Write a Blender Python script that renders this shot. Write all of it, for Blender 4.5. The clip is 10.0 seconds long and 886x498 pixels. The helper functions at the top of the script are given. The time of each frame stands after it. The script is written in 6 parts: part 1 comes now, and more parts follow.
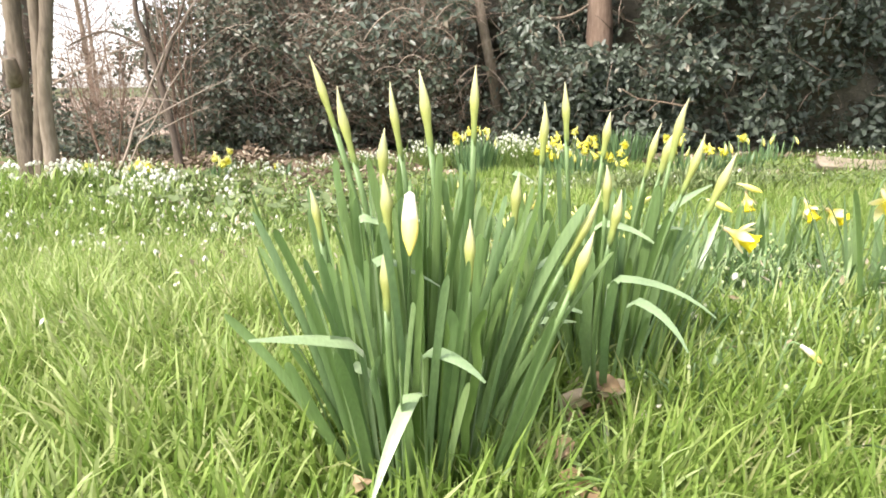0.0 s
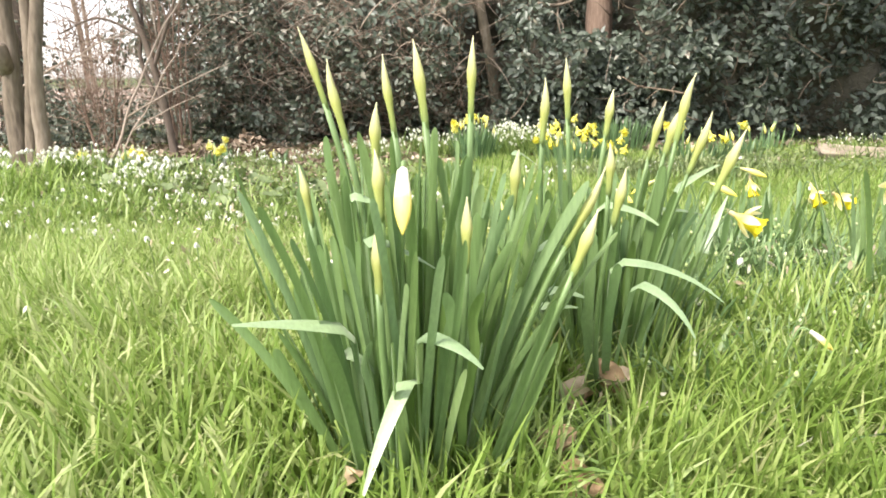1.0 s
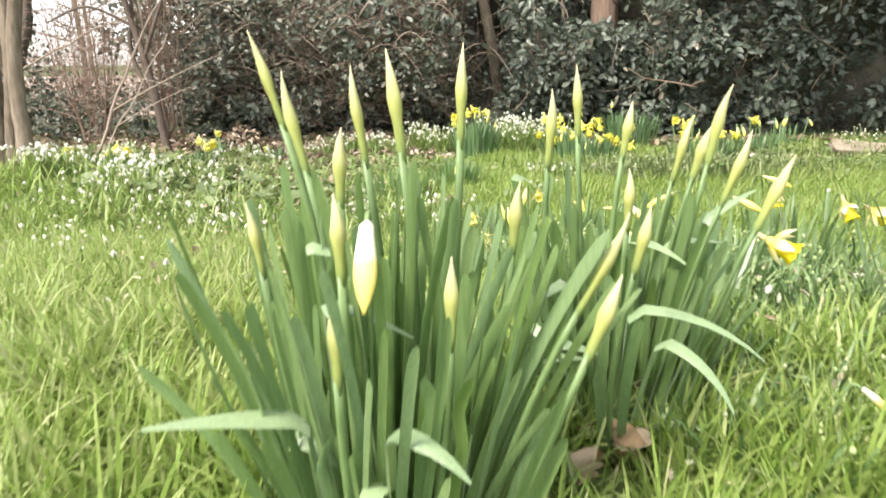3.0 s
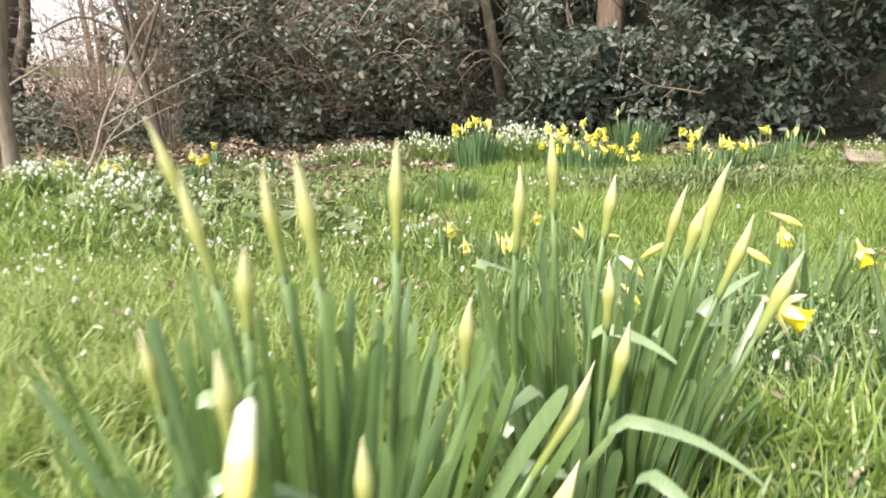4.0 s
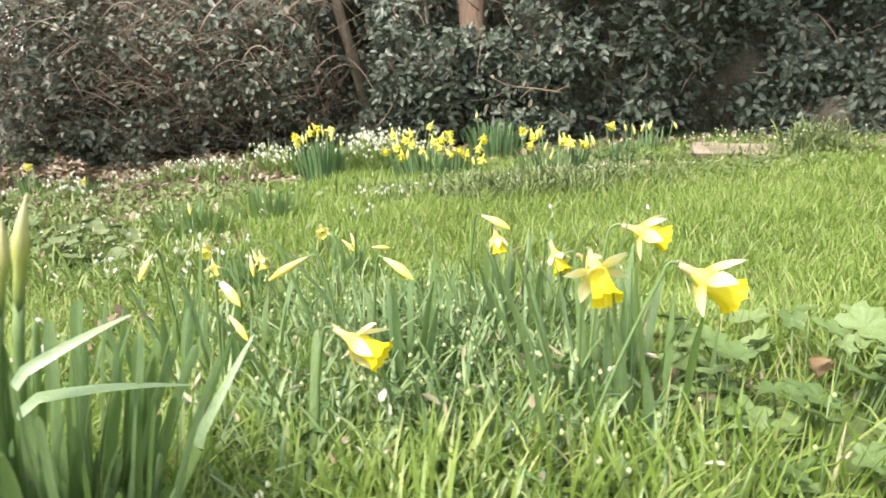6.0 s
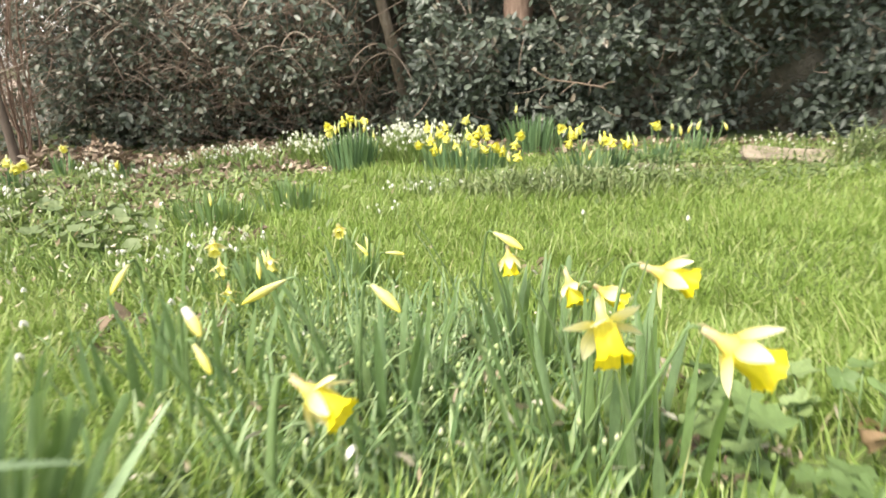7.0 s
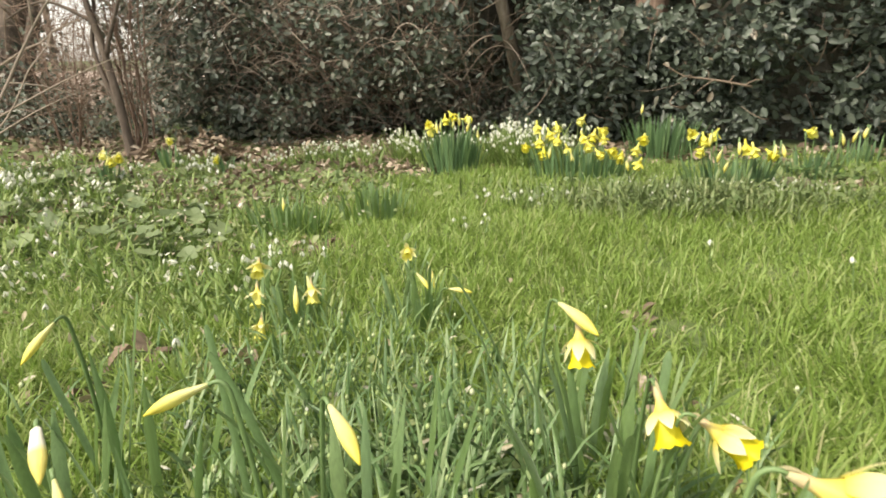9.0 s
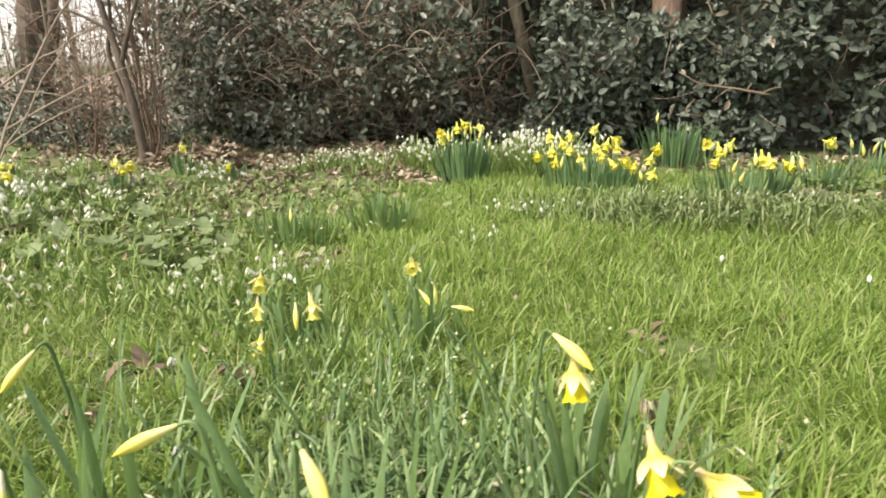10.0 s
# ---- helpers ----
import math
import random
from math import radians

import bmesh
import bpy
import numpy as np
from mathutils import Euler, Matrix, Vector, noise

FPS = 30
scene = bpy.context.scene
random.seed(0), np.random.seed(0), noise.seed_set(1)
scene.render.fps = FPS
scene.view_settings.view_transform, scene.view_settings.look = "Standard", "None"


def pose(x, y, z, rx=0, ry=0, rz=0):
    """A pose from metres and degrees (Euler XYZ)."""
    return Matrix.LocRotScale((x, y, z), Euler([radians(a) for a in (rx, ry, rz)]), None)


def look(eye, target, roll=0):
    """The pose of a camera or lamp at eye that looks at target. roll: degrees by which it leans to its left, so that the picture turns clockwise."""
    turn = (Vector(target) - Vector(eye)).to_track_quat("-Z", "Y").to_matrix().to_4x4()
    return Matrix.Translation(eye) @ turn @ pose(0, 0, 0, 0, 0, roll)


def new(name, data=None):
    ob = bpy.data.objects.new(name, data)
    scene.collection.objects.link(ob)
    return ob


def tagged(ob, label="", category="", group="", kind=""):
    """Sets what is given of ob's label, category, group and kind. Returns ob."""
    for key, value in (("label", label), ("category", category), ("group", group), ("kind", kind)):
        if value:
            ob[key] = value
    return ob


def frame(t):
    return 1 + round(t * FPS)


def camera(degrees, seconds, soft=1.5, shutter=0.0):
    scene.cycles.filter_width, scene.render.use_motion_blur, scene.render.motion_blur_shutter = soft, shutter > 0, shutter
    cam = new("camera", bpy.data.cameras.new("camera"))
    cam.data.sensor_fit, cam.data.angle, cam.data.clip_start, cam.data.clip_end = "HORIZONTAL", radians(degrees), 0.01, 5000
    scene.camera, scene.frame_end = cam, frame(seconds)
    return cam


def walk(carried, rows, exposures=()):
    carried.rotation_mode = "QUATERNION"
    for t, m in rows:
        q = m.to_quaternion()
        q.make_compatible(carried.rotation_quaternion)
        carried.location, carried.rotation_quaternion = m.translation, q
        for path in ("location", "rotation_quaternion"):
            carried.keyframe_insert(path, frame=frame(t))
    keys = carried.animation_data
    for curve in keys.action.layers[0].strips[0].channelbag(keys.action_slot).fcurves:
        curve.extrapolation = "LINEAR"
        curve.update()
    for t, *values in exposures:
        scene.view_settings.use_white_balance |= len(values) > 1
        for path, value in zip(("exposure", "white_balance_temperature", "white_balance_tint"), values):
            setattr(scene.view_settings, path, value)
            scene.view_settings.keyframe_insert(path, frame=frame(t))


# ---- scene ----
cam = camera(66.9, 10.0, soft=1.74, shutter=0.8)
PATH = [
    (0, (0.209, 0.161, 0.48), (0.104, 2.1, 0.001), -0.6),
    (0.5, (0.209, 0.175, 0.471), (0.1, 2.109, -0.026), -0.6),
    (1, (0.21, 0.187, 0.465), (0.109, 2.119, -0.041), -0.7),
    (1.5, (0.215, 0.194, 0.467), (0.116, 2.122, -0.056), -0.8),
    (2, (0.218, 0.206, 0.473), (0.124, 2.134, -0.052), -0.7),
    (2.2, (0.215, 0.212, 0.472), (0.121, 2.139, -0.054), -0.7),
    (3.3, (0.223, 0.334, 0.502), (0.107, 2.256, -0.038), -0.7),
    (3.5, (0.231, 0.341, 0.521), (0.109, 2.265, -0.014), -0.9),
    (4, (0.258, 0.408, 0.537), (0.122, 2.328, -0.006), -0.9),
    (4.5, (0.315, 0.506, 0.538), (0.292, 2.431, -0.001), -1.0),
    (5, (0.434, 0.573, 0.525), (0.52, 2.499, -0.005), -1.1),
    (5.5, (0.564, 0.605, 0.497), (0.677, 2.529, -0.037), -1.4),
    (5.7, (0.614, 0.587, 0.491), (0.711, 2.516, -0.030), -2.2),
    (6.8, (0.689, 0.646, 0.499), (0.659, 2.574, -0.031), -1.3),
    (7, (0.708, 0.689, 0.505), (0.646, 2.611, -0.044), -1.3),
    (7.5, (0.743, 0.819, 0.512), (0.612, 2.733, -0.052), -1.1),
    (8, (0.743, 0.894, 0.502), (0.513, 2.798, -0.066), -1.1),
    (8.5, (0.763, 0.946, 0.503), (0.41, 2.832, -0.063), -1.0),
    (9, (0.774, 0.979, 0.501), (0.353, 2.852, -0.058), -1.1),
    (9.5, (0.772, 1.0, 0.508), (0.32, 2.868, -0.049), -1.0),
    (10, (0.792, 1.01, 0.516), (0.322, 2.876, -0.031), -1.1),
]
EXPOSURES = [(0.0, 1.50, 6600, 15), (2.2, 1.51, 6600, 15), (4.0, 1.28, 6680, 15), (4.6, 1.26, 6680, 15), (5.5, 1.38, 6650, 14), (7.0, 1.36, 6800, 13), (7.6, 1.01, 7150, 12), (8.2, 0.76, 7250, 11), (9.0, 0.92, 7100, 11), (10.0, 1.03, 7000, 12)]
walk(cam, [(t, look(eye, target, roll)) for t, eye, target, roll in PATH], EXPOSURES)

# world and sun
world = bpy.data.worlds.new("sky")
scene.world = world
world.use_nodes = True
wn = world.node_tree
wn.nodes.clear()
w_out = wn.nodes.new("ShaderNodeOutputWorld")
w_bg = wn.nodes.new("ShaderNodeBackground")
w_sky = wn.nodes.new("ShaderNodeTexSky")
w_sky.sky_type = "NISHITA"
w_sky.sun_disc = False
w_sky.sun_elevation = radians(48)
w_sky.sun_rotation = radians(215)
w_sky.air_density, w_sky.dust_density, w_sky.ozone_density = 1.0, 0.8, 1.0
w_bg.inputs["Strength"].default_value = 0.15
w_hsv = wn.nodes.new("ShaderNodeHueSaturation")
w_hsv.inputs["Saturation"].default_value = 0.28
wn.links.new(w_sky.outputs["Color"], w_hsv.inputs["Color"])
wn.links.new(w_hsv.outputs["Color"], w_bg.inputs["Color"])
wn.links.new(w_bg.outputs["Background"], w_out.inputs["Surface"])

sun = new("sun", bpy.data.lights.new("sun", "SUN"))
sun.data.energy, sun.data.angle, sun.data.color = 2.9, radians(12), (1.0, 0.95, 0.85)
SUN_FROM = Vector((-0.45, -0.55, 0.95))
sun.matrix_world = look(SUN_FROM * 10, (0, 0, 0))


# ---- materials ----
def node_mat(name):
    m = bpy.data.materials.new(name)
    m.use_nodes = True
    nt = m.node_tree
    bsdf = nt.nodes["Principled BSDF"]
    out = nt.nodes["Material Output"]
    return m, nt, bsdf, out


def ramp(nt, stops):
    r = nt.nodes.new("ShaderNodeValToRGB")
    el = r.color_ramp.elements
    while len(el) < len(stops):
        el.new(0.5)
    for e, (p, c) in zip(el, stops):
        e.position, e.color = p, (*c, 1)
    return r


def noise_tex(nt, scale, detail=3.0, stretch=None, rough=0.55):
    tc = nt.nodes.new("ShaderNodeTexCoord")
    n = nt.nodes.new("ShaderNodeTexNoise")
    n.inputs["Scale"].default_value, n.inputs["Detail"].default_value, n.inputs["Roughness"].default_value = scale, detail, rough
    if stretch:
        mp = nt.nodes.new("ShaderNodeMapping")
        mp.inputs["Scale"].default_value = stretch
        nt.links.new(tc.outputs["Object"], mp.inputs["Vector"])
        nt.links.new(mp.outputs["Vector"], n.inputs["Vector"])
    else:
        nt.links.new(tc.outputs["Object"], n.inputs["Vector"])
    return n


def mix_colour(nt, fac, a, b, mode="MIX", amount=None):
    m = nt.nodes.new("ShaderNodeMix")
    m.data_type, m.blend_type = "RGBA", mode
    if amount is not None:
        m.inputs[0].default_value = amount
    else:
        nt.links.new(fac, m.inputs[0])
    for sock, v in ((m.inputs[6], a), (m.inputs[7], b)):
        if isinstance(v, tuple):
            sock.default_value = (*v, 1)
        else:
            nt.links.new(v, sock)
    return m.outputs[2]


def bump(nt, bsdf, height, strength, distance):
    b = nt.nodes.new("ShaderNodeBump")
    b.inputs["Strength"].default_value, b.inputs["Distance"].default_value = strength, distance
    nt.links.new(height, b.inputs["Height"])
    nt.links.new(b.outputs["Normal"], bsdf.inputs["Normal"])


def leafy(name, stops, rough=0.5, through_light=0.3, island=True, streak=(60, 60, 4), grain=1.0, patch=0.0, patch_colour=(0.2, 0.2, 0.05), spec=0.5, bloom=0.0):
    """A thin living leaf or petal: hue differs piece by piece, fine streaks, light shines through."""
    m, nt, bsdf, out = node_mat(name)
    if island:
        rnd = nt.nodes.new("ShaderNodeNewGeometry").outputs["Random Per Island"]
    else:
        rnd = nt.nodes.new("ShaderNodeObjectInfo").outputs["Random"]
    base = ramp(nt, stops)
    nt.links.new(rnd, base.inputs["Fac"])
    n = noise_tex(nt, grain * 10, 3.0, streak)
    col = mix_colour(nt, n.outputs["Fac"], base.outputs["Color"], base.outputs["Color"])
    dark = nt.nodes.new("ShaderNodeMapRange")
    dark.inputs[3].default_value, dark.inputs[4].default_value = 0.7, 1.3
    nt.links.new(n.outputs["Fac"], dark.inputs[0])
    val = nt.nodes.new("ShaderNodeHueSaturation")
    nt.links.new(dark.outputs[0], val.inputs["Value"])
    nt.links.new(col, val.inputs["Color"])
    colour = val.outputs["Color"]
    if patch > 0:
        pn = noise_tex(nt, 2.2, 3.0)
        pr = ramp(nt, [(0.42, (0, 0, 0)), (0.68, (patch, patch, patch))])
        nt.links.new(pn.outputs["Fac"], pr.inputs["Fac"])
        colour = mix_colour(nt, pr.outputs["Color"], colour, patch_colour)
    nt.links.new(colour, bsdf.inputs["Base Color"])
    bsdf.inputs["Roughness"].default_value = rough
    bsdf.inputs["Specular IOR Level"].default_value = spec
    bsdf.inputs["Sheen Weight"].default_value = bloom
    bsdf.inputs["Sheen Roughness"].default_value = 0.35
    bump(nt, bsdf, n.outputs["Fac"], 0.25, 0.002)
    tr = nt.nodes.new("ShaderNodeBsdfTranslucent")
    nt.links.new(colour, tr.inputs["Color"])
    ms = nt.nodes.new("ShaderNodeMixShader")
    ms.inputs[0].default_value = through_light
    nt.links.new(bsdf.outputs["BSDF"], ms.inputs[1])
    nt.links.new(tr.outputs["BSDF"], ms.inputs[2])
    nt.links.new(ms.outputs["Shader"], out.inputs["Surface"])
    return m


def along(name, stops, axis=2, rough=0.5, through_light=0.25):
    """A petal or bud whose colour runs along its own length."""
    m, nt, bsdf, out = node_mat(name)
    tc = nt.nodes.new("ShaderNodeTexCoord")
    sep = nt.nodes.new("ShaderNodeSeparateXYZ")
    nt.links.new(tc.outputs["Generated"], sep.inputs[0])
    r = ramp(nt, stops)
    nt.links.new(sep.outputs[axis], r.inputs["Fac"])
    n = noise_tex(nt, 60, 3.0, (6, 6, 1) if axis == 2 else (1, 6, 6))
    v = nt.nodes.new("ShaderNodeMapRange")
    v.inputs[3].default_value, v.inputs[4].default_value = 0.8, 1.2
    nt.links.new(n.outputs["Fac"], v.inputs[0])
    h = nt.nodes.new("ShaderNodeHueSaturation")
    nt.links.new(r.outputs["Color"], h.inputs["Color"])
    nt.links.new(v.outputs[0], h.inputs["Value"])
    nt.links.new(h.outputs["Color"], bsdf.inputs["Base Color"])
    bsdf.inputs["Roughness"].default_value = rough
    bsdf.inputs["Specular IOR Level"].default_value = 0.3
    bump(nt, bsdf, n.outputs["Fac"], 0.3, 0.001)
    tr = nt.nodes.new("ShaderNodeBsdfTranslucent")
    nt.links.new(h.outputs["Color"], tr.inputs["Color"])
    ms = nt.nodes.new("ShaderNodeMixShader")
    ms.inputs[0].default_value = through_light
    nt.links.new(bsdf.outputs["BSDF"], ms.inputs[1])
    nt.links.new(tr.outputs["BSDF"], ms.inputs[2])
    nt.links.new(ms.outputs["Shader"], out.inputs["Surface"])
    return m


def rough_stuff(name, stops, scale, rough=0.9, relief=0.01, stretch=None, fine=60.0):
    """Bark, soil and stone: two scales of noise and relief."""
    m, nt, bsdf, out = node_mat(name)
    a, b = noise_tex(nt, scale, 5.0, stretch), noise_tex(nt, fine, 4.0, stretch)
    mixed = nt.nodes.new("ShaderNodeMath")
    mixed.operation = "MULTIPLY_ADD"
    mixed.inputs[1].default_value = 0.4
    nt.links.new(b.outputs["Fac"], mixed.inputs[0])
    sc = nt.nodes.new("ShaderNodeMath")
    sc.operation = "MULTIPLY"
    sc.inputs[1].default_value = 0.6
    nt.links.new(a.outputs["Fac"], sc.inputs[0])
    nt.links.new(sc.outputs[0], mixed.inputs[2])
    r = ramp(nt, stops)
    nt.links.new(mixed.outputs[0], r.inputs["Fac"])
    nt.links.new(r.outputs["Color"], bsdf.inputs["Base Color"])
    bsdf.inputs["Roughness"].default_value = rough
    bump(nt, bsdf, mixed.outputs[0], 0.8, relief)
    return m


M_SOIL = rough_stuff("soil_and_moss", [(0.3, (0.06, 0.085, 0.026)), (0.5, (0.095, 0.14, 0.038)), (0.68, (0.15, 0.15, 0.065))], 3.0, 0.95, 0.02)
M_GRASS = leafy("grass_blade", [(0.0, (0.165, 0.26, 0.05)), (0.35, (0.24, 0.355, 0.075)), (0.7, (0.32, 0.435, 0.11)), (0.94, (0.43, 0.515, 0.18)), (1.0, (0.56, 0.53, 0.29))], 0.45, 0.45, streak=(30, 30, 6), patch=0.3, patch_colour=(0.22, 0.345, 0.06))
M_PALE_GRASS = leafy("bleached_grass_blade", [(0.0, (0.29, 0.39, 0.105)), (0.6, (0.385, 0.475, 0.165)), (1.0, (0.52, 0.55, 0.28))], 0.5, 0.45, streak=(30, 30, 6))
M_BEDLEAF = leafy("thin_grey_green_leaf", [(0.0, (0.135, 0.22, 0.058)), (0.5, (0.23, 0.33, 0.09)), (1.0, (0.39, 0.47, 0.17))], 0.4, 0.36)
M_BULBLEAF = leafy("blue_green_bulb_leaf", [(0.0, (0.10, 0.185, 0.065)), (0.5, (0.175, 0.28, 0.105)), (1.0, (0.33, 0.43, 0.20))], 0.4, 0.32)
M_DAFF_LEAF = leafy("daffodil_leaf", [(0.0, (0.15, 0.245, 0.062)), (0.3, (0.165, 0.27, 0.10)), (0.6, (0.205, 0.31, 0.10)), (0.8, (0.215, 0.33, 0.155)), (1.0, (0.27, 0.385, 0.15))], 0.42, 0.46, spec=0.6, bloom=0.22, island=False, streak=(40, 40, 3))
# Lighter copy of the daffodil leaf; sky light on bent ends is in its colour.
M_LEAF_SKYLIT = leafy("skylit_daffodil_leaf", [(0.0, (0.21, 0.31, 0.15)), (1.0, (0.31, 0.42, 0.22))], 0.36, 0.2, spec=1.0, bloom=0.5, island=False, streak=(40, 40, 3))
M_DAFF_FOLIAGE = leafy("far_daffodil_leaf", [(0.0, (0.09, 0.165, 0.072)), (0.5, (0.13, 0.225, 0.098)), (1.0, (0.19, 0.29, 0.12))], 0.45, 0.2, streak=(40, 40, 3))
M_STEM = leafy("flower_stem", [(0.0, (0.12, 0.195, 0.068)), (1.0, (0.175, 0.265, 0.10))], 0.45, 0.05, island=False, streak=(60, 60, 3))
M_BUD = along("closed_bud", [(0.0, (0.15, 0.23, 0.085)), (0.25, (0.29, 0.35, 0.10)), (0.5, (0.43, 0.455, 0.14)), (0.7, (0.53, 0.53, 0.24)), (1.0, (0.67, 0.65, 0.41))], 2, 0.5, 0.2)
M_BUD_OPENING = along("opening_bud", [(0.0, (0.50, 0.52, 0.22)), (0.16, (0.76, 0.73, 0.36)), (0.5, (0.85, 0.79, 0.26)), (1.0, (0.85, 0.75, 0.11))], 0, 0.5, 0.25)
M_BUD_WHITE = along("white_topped_bud", [(0.0, (0.84, 0.82, 0.72)), (0.40, (0.86, 0.83, 0.66)), (0.52, (0.84, 0.75, 0.26)), (1.0, (0.8, 0.68, 0.16))], 0, 0.5, 0.25)
M_PETAL = along("daffodil_petal", [(0.0, (0.82, 0.73, 0.14)), (0.35, (0.87, 0.81, 0.36)), (1.0, (0.90, 0.87, 0.60))], 0, 0.55, 0.35)
M_GOLD_PETAL = along("golden_petal", [(0.0, (0.83, 0.72, 0.075)), (0.5, (0.86, 0.77, 0.15)), (1.0, (0.89, 0.84, 0.40))], 0, 0.55, 0.35)
M_TRUMPET = along("daffodil_trumpet", [(0.0, (0.84, 0.76, 0.12)), (0.5, (0.86, 0.76, 0.04)), (1.0, (0.87, 0.73, 0.02))], 0, 0.5, 0.35)
M_OVARY = along("daffodil_neck", [(0.0, (0.50, 0.46, 0.26)), (0.3, (0.60, 0.46, 0.25)), (0.55, (0.78, 0.64, 0.16)), (1.0, (0.82, 0.72, 0.08))], 0, 0.5, 0.15)
M_FAR_PETAL = leafy("far_daffodil_petal", [(0.0, (0.83, 0.77, 0.075)), (1.0, (0.88, 0.84, 0.25))], 0.55, 0.3, island=False)
M_PALE_PETAL = leafy("lemon_petal", [(0.0, (0.82, 0.79, 0.26)), (1.0, (0.87, 0.85, 0.50))], 0.55, 0.35, island=False)
M_SPATHE = leafy("papery_spathe", [(0.0, (0.42, 0.38, 0.2)), (1.0, (0.56, 0.5, 0.28))], 0.7, 0.4, island=False)
M_SNOW = leafy("snowdrop_petal", [(0.0, (0.74, 0.75, 0.62)), (1.0, (0.86, 0.86, 0.78))], 0.5, 0.35)
M_HEDGE = leafy("evergreen_leaf", [(0.0, (0.042, 0.056, 0.038)), (0.4, (0.07, 0.09, 0.063)), (0.8, (0.115, 0.14, 0.105)), (0.95, (0.16, 0.185, 0.14)), (1.0, (0.2, 0.165, 0.115))], 0.42, 0.12, streak=(8, 8, 8), spec=0.5)
M_IVY = leafy("ivy_leaf", [(0.0, (0.05, 0.066, 0.043)), (0.55, (0.095, 0.115, 0.08)), (0.8, (0.145, 0.158, 0.112)), (1.0, (0.22, 0.195, 0.15))], 0.42, 0.12, streak=(8, 8, 8))
# Dark colour of the slabs inside the hedges, in place of deep shade.
M_HEDGE_SHADE = rough_stuff("hedge_inner_shade", [(0.35, (0.062, 0.057, 0.042)), (0.65, (0.125, 0.112, 0.082))], 7.0, 1.0, 0.04)
M_BARK = rough_stuff("grey_brown_bark", [(0.32, (0.075, 0.06, 0.042)), (0.5, (0.175, 0.138, 0.10)), (0.68, (0.29, 0.24, 0.185))], 9.0, 0.9, 0.012, (1, 1, 0.25), 70)
M_RED_BARK = rough_stuff("red_brown_bark", [(0.3, (0.095, 0.06, 0.042)), (0.5, (0.21, 0.145, 0.105)), (0.7, (0.32, 0.235, 0.18))], 9.0, 0.9, 0.012, (1, 1, 0.2), 70)
M_TWIG = leafy("bare_twig", [(0.0, (0.10, 0.07, 0.05)), (0.6, (0.19, 0.14, 0.10)), (1.0, (0.30, 0.23, 0.18))], 0.8, 0.0, streak=(20, 20, 20))
M_SHRUB_TWIG = leafy("red_brown_twig", [(0.0, (0.12, 0.075, 0.052)), (0.6, (0.20, 0.13, 0.095)), (1.0, (0.30, 0.215, 0.165))], 0.8, 0.0, streak=(20, 20, 20))
M_PALE_TWIG = leafy("dry_pale_branch", [(0.0, (0.2, 0.155, 0.115)), (1.0, (0.36, 0.29, 0.23))], 0.8, 0.0, streak=(20, 20, 20))
M_DEAD = leafy("dead_leaf", [(0.0, (0.31, 0.20, 0.105)), (0.5, (0.44, 0.315, 0.195)), (0.8, (0.55, 0.43, 0.30)), (1.0, (0.62, 0.53, 0.40))], 0.75, 0.15, island=False, streak=(40, 40, 40))
M_LITTER = leafy("leaf_litter", [(0.0, (0.11, 0.075, 0.05)), (0.5, (0.22, 0.16, 0.11)), (0.8, (0.37, 0.295, 0.21)), (1.0, (0.56, 0.47, 0.37))], 0.8, 0.1, streak=(40, 40, 40))
M_FLECK = leafy("dry_fleck", [(0.0, (0.42, 0.32, 0.2)), (0.5, (0.58, 0.52, 0.38)), (1.0, (0.74, 0.72, 0.6))], 0.7, 0.3)
M_BROAD = leafy("broad_soft_leaf", [(0.0, (0.125, 0.175, 0.072)), (0.6, (0.18, 0.235, 0.10)), (1.0, (0.25, 0.305, 0.145))], 0.6, 0.25, island=False, streak=(30, 30, 30))
M_MALLOW = leafy("scalloped_leaf", [(0.0, (0.12, 0.195, 0.062)), (0.6, (0.175, 0.265, 0.09)), (1.0, (0.25, 0.34, 0.135))], 0.55, 0.3, island=False, streak=(30, 30, 30))
M_STONE = rough_stuff("weathered_pale_stone", [(0.3, (0.14, 0.115, 0.08)), (0.5, (0.27, 0.225, 0.165)), (0.7, (0.38, 0.33, 0.25))], 12.0, 0.95, 0.01)
M_POD = leafy("seed_head", [(0.0, (0.26, 0.36, 0.12)), (0.7, (0.42, 0.5, 0.22)), (1.0, (0.6, 0.64, 0.4))], 0.5, 0.15)
M_WEED = leafy("weed_leaf", [(0.0, (0.11, 0.165, 0.055)), (0.6, (0.18, 0.24, 0.088)), (1.0, (0.31, 0.35, 0.16))], 0.5, 0.3)
M_EARTH = rough_stuff("dry_earth", [(0.3, (0.10, 0.085, 0.055)), (0.5, (0.165, 0.145, 0.095)), (0.7, (0.24, 0.215, 0.15))], 40.0, 0.95, 0.012)
M_DRY_GROUND = rough_stuff("pale_dry_leaves", [(0.3, (0.30, 0.225, 0.17)), (0.5, (0.46, 0.36, 0.29)), (0.7, (0.62, 0.52, 0.44))], 2.0, 0.95, 0.02, None, 12)
M_DARK_BARK = rough_stuff("dark_brown_bark", [(0.3, (0.055, 0.042, 0.033)), (0.5, (0.11, 0.083, 0.064)), (0.7, (0.18, 0.14, 0.108))], 9.0, 0.9, 0.015, (1, 1, 0.3), 60)


# ---- builders ----
def smooth(a, b, v):
    u = np.clip((np.asarray(v, float) - a) / (b - a), 0, 1)
    return u * u * (3 - 2 * u)


